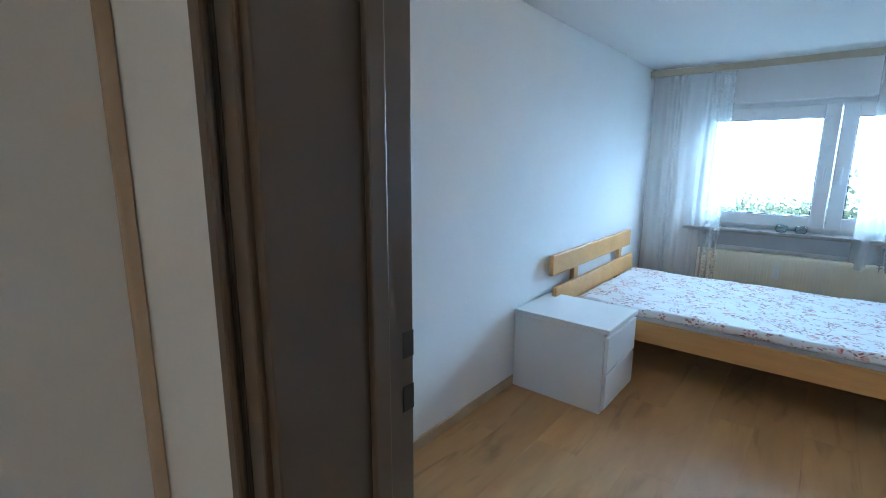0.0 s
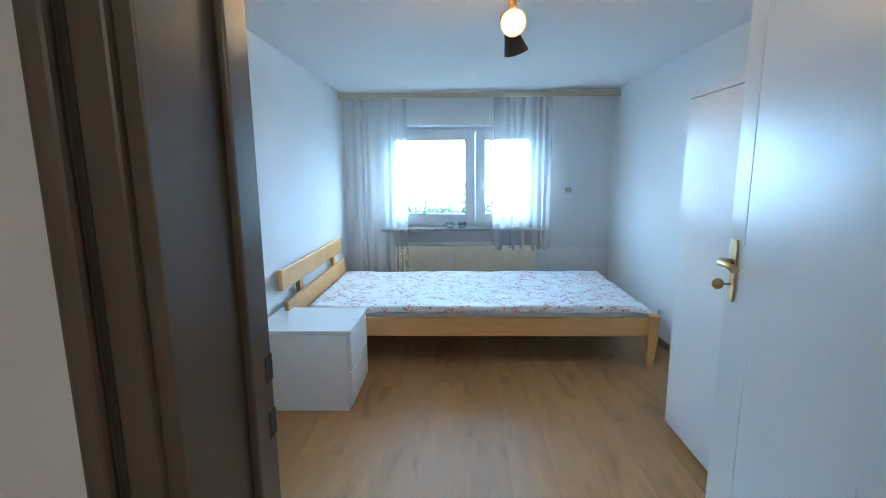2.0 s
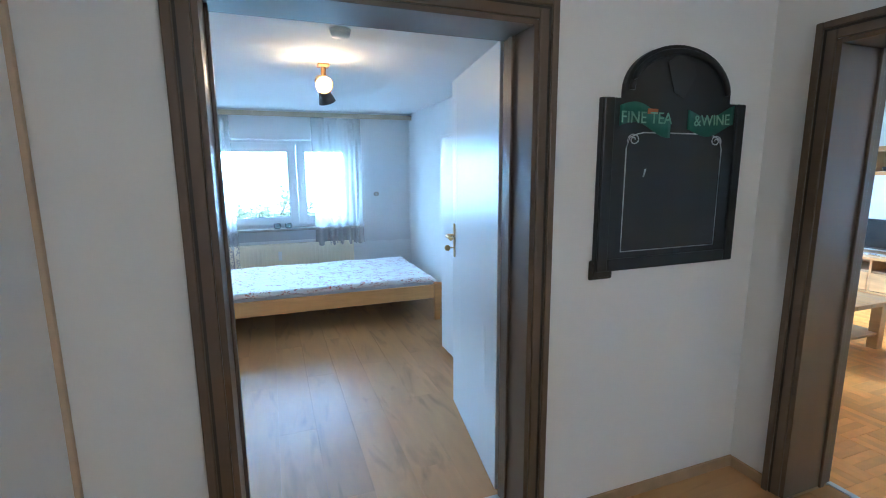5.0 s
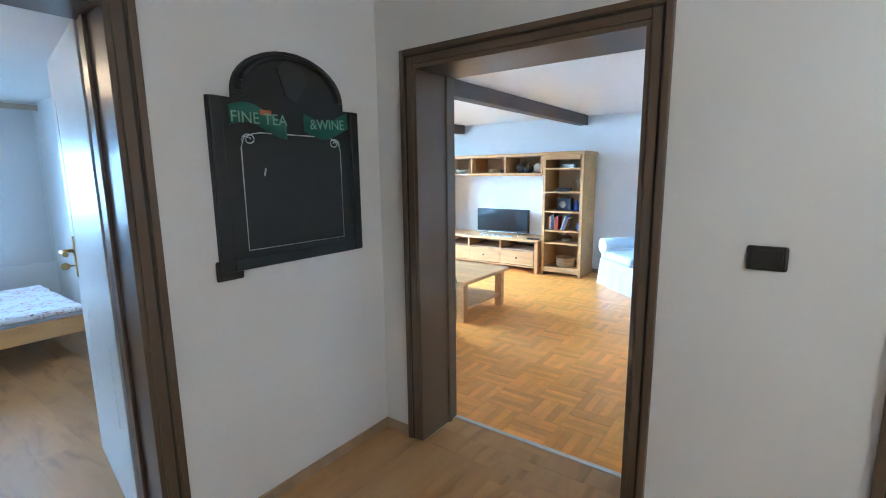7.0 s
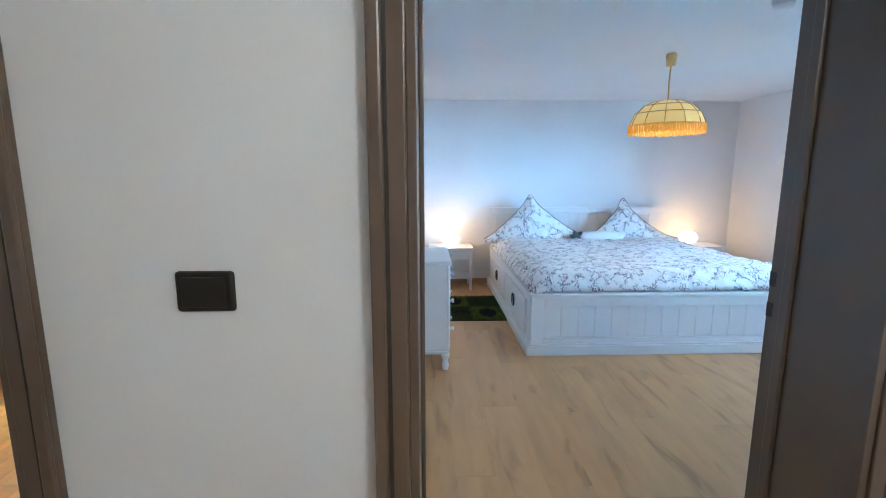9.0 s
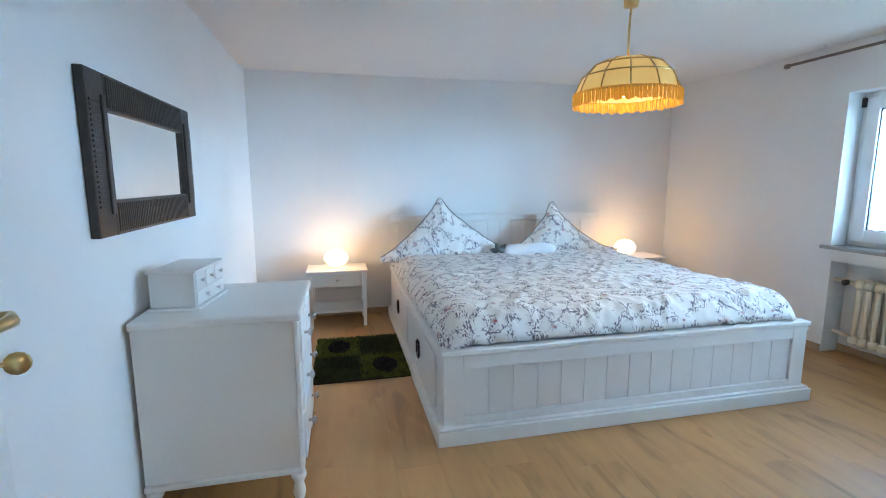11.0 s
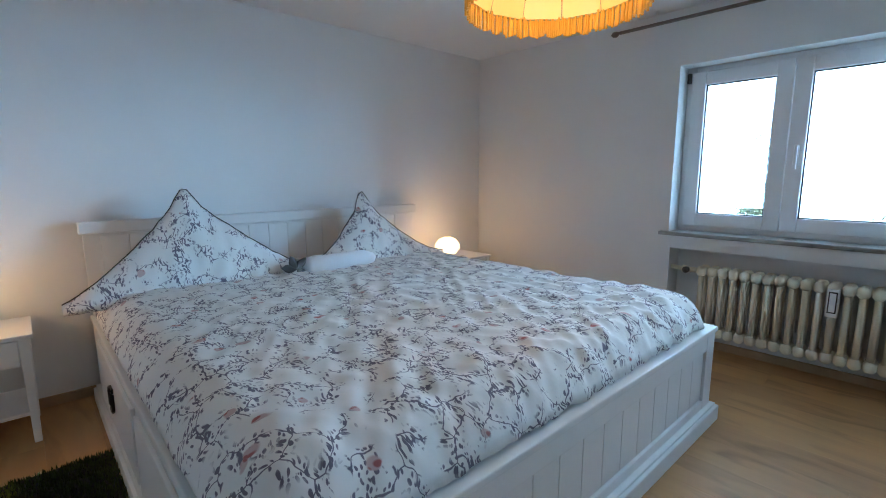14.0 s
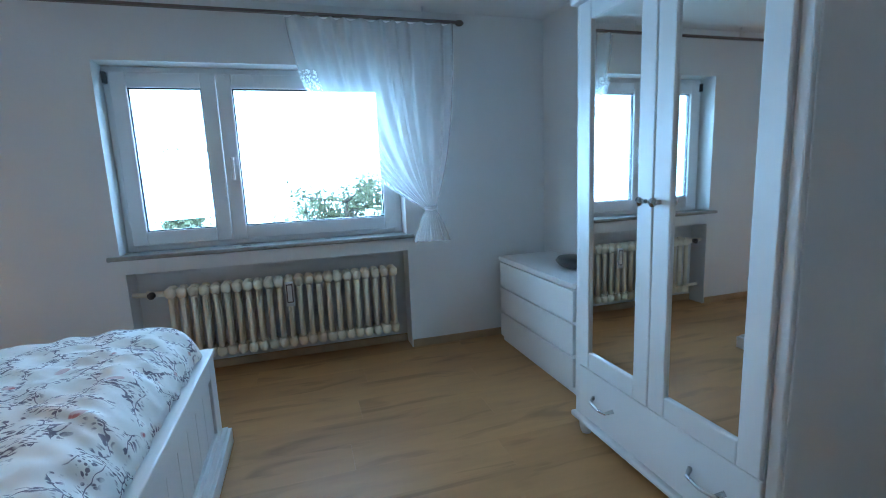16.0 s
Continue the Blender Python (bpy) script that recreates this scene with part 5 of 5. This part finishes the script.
for k in range(11):
    t, hh = .018 + .012 * ((k * 7) % 3) / 2, .17 + .05 * ((k * 5) % 4) / 3
    yy -= t + .001
    lean = 0 if k < 6 else 18
    b = thing("book", TX + .06, yy - (0 if k < 6 else .02), .64, 0, ("upright" if k < 6 else "leaning") + " book on the bookcase shelf", "book", "books")
    b.matrix_basis = pose(TX + .06, yy - (0 if k < 6 else .03), .6405, lean, 0, 0)
    part("cover", slab(0, 0, 0, .14, t, hh, .002), BOOKS[k % 5], b)
    part("pages", slab(.004, .003, hh, .136, t - .003, hh + .0015), WHITE, b)
    if k == 8:
        break
solid("small_vase", lathe(bmesh.new(), [(.025, 0), (.035, .05), (.02, .09), (.022, .11)], 16), BOOKS[2], "small blue vase beside the books", "vase", (TX + .15, .47, .6395))
solid("teapot", lathe(bmesh.new(), [(.04, 0), (.07, .03), (.065, .08), (.03, .10), (.03, .11), (0, .12)], 20), JAR, "clear glass teapot on the bookcase shelf", "teapot", (TX + .18, .64, .4655))
for k in range(3):
    solid("basket", lathe(bmesh.new(), [(.11, 0), (.145, .045), (.15, .05), (.14, .05), (.10, .008), (0, .008)], 24), WICKER, "round woven basket bowl in a stack", "basket", (TX + .2, .66, .1185 + .038 * k), group="stacked baskets")


def coffee_table(x0, x1, y0, y1, h):
    e = thing("coffee_table", 0, 0, 0, 0, "solid pine coffee table with a lower shelf", "coffee table")
    n = 5
    for k in range(n):
        a = x0 + k * (x1 - x0) / n
        part("top_plank", slab(a + .001, y0, h - .035, a + (x1 - x0) / n - .001, y1, h, .004), PINE, e)
    for a in (x0 + .04, x1 - .12):
        for b in (y0 + .04, y1 - .12):
            part("leg", slab(a, b, 0, a + .075, b + .075, h - .036, .005), PINE, e)
    for a in (x0 + .05, x1 - .075):
        part("apron", slab(a, y0 + .116, h - .10, a + .025, y1 - .121, h - .036), PINE, e)
    part("shelf", slab(x0 + .05, y0 + .05, .12, x1 - .05, y1 - .05, .14, .003), PINE, e)


coffee_table(1.72, 2.60, .60, 1.95, .42)
e = thing("lantern", 2.19, 1.44, .421, 0, "small white metal lantern on the coffee table", "lantern")
part("base", slab(-.06, -.06, 0, .06, .06, .02, .004), WHITE, e)
for a in (-.055, .045):
    for b in (-.055, .045):
        part("post", slab(a, b, .021, a + .01, b + .01, .14), WHITE, e)
part("roof", lathe(bmesh.new(), [(.085, .14), (.08, .165), (.03, .20), (.02, .22), (0, .222)], 4, pose(0, 0, 0, 0, 0, 45)), WHITE, e)
part("ring", tube(bmesh.new(), [(0, .03 * math.cos(a), .245 + .03 * math.sin(a)) for a in [k * math.pi / 8 for k in range(17)]], .004, 6), WHITE, e)


def armchair(m, mtl, label, name="armchair"):
    """Slip-covered armchair with rolled arms; faces +x, origin on the floor under its middle."""
    e = thing(name, 0, 0, 0, 0, label, "armchair")
    e.matrix_basis = m
    w, d = .86, .84

    def skirt(u, v):
        a = u * 2 * math.pi
        c, s = math.cos(a), math.sin(a)
        k = 1 / max(abs(c), abs(s)) ** .9
        f = 1 + .05 * (1 - v) + .02 * (1 - v) * math.sin(a * 14)
        return Vector((d / 2 * k * c * f, w / 2 * k * s * f, .005 + v * .33))
    bm = bmesh.new()
    sheet(bm, 120, 8, skirt)
    part("skirt", bm, mtl, e)
    part("seat_base", slab(-d / 2 + .02, -w / 2 + .02, .16, d / 2 - .02, w / 2 - .02, .33, .03), mtl, e)
    part("cushion", slab(-d / 2 + .14, -w / 2 + .16, .331, d / 2 + .01, w / 2 - .16, .45, .04), mtl, e)
    for s in (-1, 1):
        bm = slab(-d / 2 + .01, s * (w / 2 - .07) - .08, .30, d / 2 - .02, s * (w / 2 - .07) + .08, .49, .05)
        tube(bm, [(-d / 2 + .02, s * (w / 2 - .05), .50), (0, s * (w / 2 - .05), .505), (d / 2 - .01, s * (w / 2 - .05), .50)], [.09, .095, .095], 18)
        part("arm", bm, mtl, e)
    part("backrest", slab(-d / 2 - .02, -w / 2 + .03, .30, -d / 2 + .15, w / 2 - .03, .80, .07), mtl, e)


armchair(pose(.98, .93, 0, 0, 0, 0), SLIP, "floral slip-covered armchair before the coffee table")
armchair(pose(4.12, -.50, 0, 0, 0, 137), mat("pale_blue_cover", (.62, .70, .78), .9, grain=.04, scale=6, bump=.3, bscale=20), "pale slip-covered armchair with rolled arms by the wall")
e = thing("sideboard", 0, 0, 0, 0, "honey pine sideboard against the living room wall", "sideboard")
part("body", slab(1.30, LY0 + .02, .05, 2.1, -1.07, .80, .004), PINE, e)
part("top", slab(1.28, LY0 + .016, .802, 2.12, -1.05, .83, .006), PINE, e)
for a in (1.31, 2.03):
    for b in (LY0 + .03, -1.13):
        part("foot", slab(a, b, 0, a + .05, b + .05, .05), PINE, e)
for a, b in ((1.315, 1.695), (1.705, 2.085)):
    d = part("cupboard_door", slab(a, -1.069, .08, b, -1.052, .78, .004), PINE, e)
    part("knob", lathe(bmesh.new(), [(.006, 0), (.013, .016), (0, .024)], 12, pose((a + b) / 2, -1.0515, .45, -90, 0, 0)), DARKC, d)

# ceiling beams with chamfered undersides
for yy in (.50, 2.53):
    bm = slab(LX0 + .02, yy, 2.065, 4.66, yy + .13, LH - .0005, .008)
    structure("beam", bm, BEAM, "dark stained wooden ceiling beam", "beam")

# unseen ceiling lamp behind the camera, added to brighten the hall
e = thing("added_hall_lamp", -1.4, -3.1, HH, 0, "unseen round opal ceiling lamp added to brighten the hall", "ceiling lamp")
part("base", lathe(bmesh.new(), [(.14, 0), (.14, -.02), (0, -.02)], 28), WHITE, e)
part("shade", lathe(bmesh.new(), [(.135, -.021), (.15, -.05), (.11, -.09), (0, -.105)], 28), glow("added_hall_shade_lit", (1, .85, .68), 3), e, "lit opal shade of the added hall lamp")
bulb(-1.4, -3.1, HH - .25, 25, (1, .84, .66), .12)

# ---- outside the windows ----
structure("ground", slab(-400, -400, -6.4, 400, 400, -6.2), GRASS, "garden ground far below the windows", "ground")


def tree(x, y, z, h, conifer, seed, label):
    rnd = random.Random(seed)
    e = thing("tree", x, y, z, 0, label, "tree")
    bm = bmesh.new()
    tube(bm, [(0, 0, 0), (.05, .03, h * .5), (0, 0, h * (.98 if conifer else .75))], [h * .03, h * .02, h * .006], 8)
    bl = bmesh.new()
    for k in range(60 if conifer else 34):
        f = rnd.random()
        zz = h * (.2 + .78 * f) if conifer else h * (.35 + .4 * f)
        a = rnd.uniform(0, 6.28)
        r = h * (.22 * (1.02 - f) if conifer else .14 + .3 * rnd.random())
        tip = Vector((r * math.cos(a), r * math.sin(a), zz + (-.05 * h if conifer else .2 * h * rnd.random())))
        tube(bm, [(0, 0, zz), tip * .5 + Vector((0, 0, zz * .5)), tip], [h * .008, h * .005, h * .002], 5)
        for j in range(90 if conifer else 260):
            q = Vector((0, 0, zz)).lerp(tip, rnd.uniform(.25, 1.05)) + Vector([rnd.gauss(0, h * .028) for _ in range(3)])
            s = h * rnd.uniform(.006, .014)
            u = Vector([rnd.gauss(0, 1) for _ in range(3)]).normalized() * s
            w = Vector([rnd.gauss(0, 1) for _ in range(3)]).normalized() * s
            bl.faces.new([bl.verts.new(q + t) for t in (u, w, -u, -w)])
    part("trunk", bm, BARK, e)
    part("crown", bl, LEAF, e)


tree(6.9, -25, -6.2, 8.8, True, 3, "dark conifer in the garden below")
tree(.0, -25, -6.2, 8.6, False, 5, "broad leafy tree in the garden below")
tree(-5.5, -27, -6.2, 6.8, False, 9, "broad leafy tree in the garden below")
tree(-1.9, 20, -6.2, 7.6, False, 12, "thin leafy tree outside the small bedroom")
tree(-5.0, 24, -6.2, 6.6, False, 14, "leafy tree outside the small bedroom")
SKYGLOW = glow("bright_sky", (.62, .81, 1.0), 16)
bm = bmesh.new()
sheet(bm, 48, 1, lambda u, v: Vector((90 * math.cos(2 * math.pi * u), 90 * math.sin(2 * math.pi * u), -6.3 + v * 70)))
structure("backdrop", bm, SKYGLOW, "bright hazy sky beyond the garden", "sky")

# ---- floor pieces ----


def planks(parent, x0, x1, y0, y1, along_x, mtl, skip=None):
    L, W, seed = 1.36, .205, random.Random(11)
    cache = {}
    a0, a1, b0, b1 = (x0, x1, y0, y1) if along_x else (y0, y1, x0, x1)
    b, row = b0, 0
    while b < b1 - .01:
        w = min(W, b1 - b)
        a = a0 - (row * .47 % 1) * L
        while a < a1 - .01:
            p, q = max(a, a0), min(a + L, a1)
            if q - p > .02:
                key = (round(q - p, 3), round(w, 3))
                if key not in cache:
                    hx, hy = (key[0] / 2 - .0003, key[1] / 2 - .0003)
                    if not along_x:
                        hx, hy = hy, hx
                    bm = slab(-hx, -hy, -.0118, hx, hy, 0)
                    cache[key] = mesh_of("plank", bm, mtl)
                o = new("plank", cache[key])
                o.parent = parent
                ca, cb = (p + q) / 2, b + w / 2
                o.matrix_basis = pose(ca, cb, 0) if along_x else pose(cb, ca, 0)
            a += L
        b += W
        row += 1


planks(floor_a, AX0, AX1, AY0, AY1, False, LAMY)
planks(floor_a, DA[0] + .018, DA[1] - .018, .10, AY0, False, LAMY)
planks(floor_h, HX0, 0, HY0, 0, True, LAM)
planks(floor_h, DA[0] + .018, DA[1] - .018, 0, .10, True, LAM)
planks(floor_h, 0, .15, DL[0] + .018, DL[1] - .018, True, LAM)
planks(floor_h, 0, .15, DB[0] + .018, DB[1] - .018, True, LAM)
planks(floor_t, .151, .299, DL[0] + .018, DL[1] - .018, True, LAM)
planks(floor_b, .151, .30, DB[0] + .018, DB[1] - .018, True, LAM)
planks(floor_b, BX0, BX1, BY0 - .16, BY1, True, LAM)

# mosaic parquet: squares of five fingers, turned by quarter turns
SQ, FN = .245, 5


def square_bm(bm, cx, cy, turned, gap=.0007, top=0.0):
    for k in range(FN):
        a = -SQ / 2 + k * SQ / FN + gap
        b = a + SQ / FN - 2 * gap
        lo, hi = -SQ / 2 + gap, SQ / 2 - gap
        x0, y0, x1, y1 = (a, lo, b, hi) if turned else (lo, a, hi, b)
        z = top - .0004 * ((k * 7) % 3)
        v = [bm.verts.new((cx + px, cy + py, pz)) for px, py, pz in ((x0, y0, z), (x1, y0, z), (x1, y1, z), (x0, y1, z), (x0, y0, -.0115), (x1, y0, -.0115), (x1, y1, -.0115), (x0, y1, -.0115))]
        bm.faces.new(v[:4])
        for i in range(4):
            bm.faces.new((v[i], v[i + 4], v[(i + 1) % 4 + 4], v[(i + 1) % 4]))


squares = []
for t in (0, 1):
    bm = bmesh.new()
    square_bm(bm, 0, 0, t)
    squares.append(mesh_of("parquet_square", bm, PARQ))
rest = bmesh.new()
made = 0
i = 0
while .318 + i * SQ < LX1:
    j = 0
    while LY0 + j * SQ < LY1:
        cx, cy = .318 + (i + .5) * SQ, LY0 + (j + .5) * SQ
        if cx < 4.2 and -1.45 < cy < .95 and made < 300:
            o = new("parquet_square", squares[(i + j) % 2])
            o.parent = floor_l
            o.matrix_basis = pose(cx, cy, 0)
            made += 1
        else:
            square_bm(rest, cx, cy, (i + j) % 2)
        j += 1
    i += 1
o = part("parquet_rest", rest, PARQ, floor_l)
tagged(o, kind="stuff")
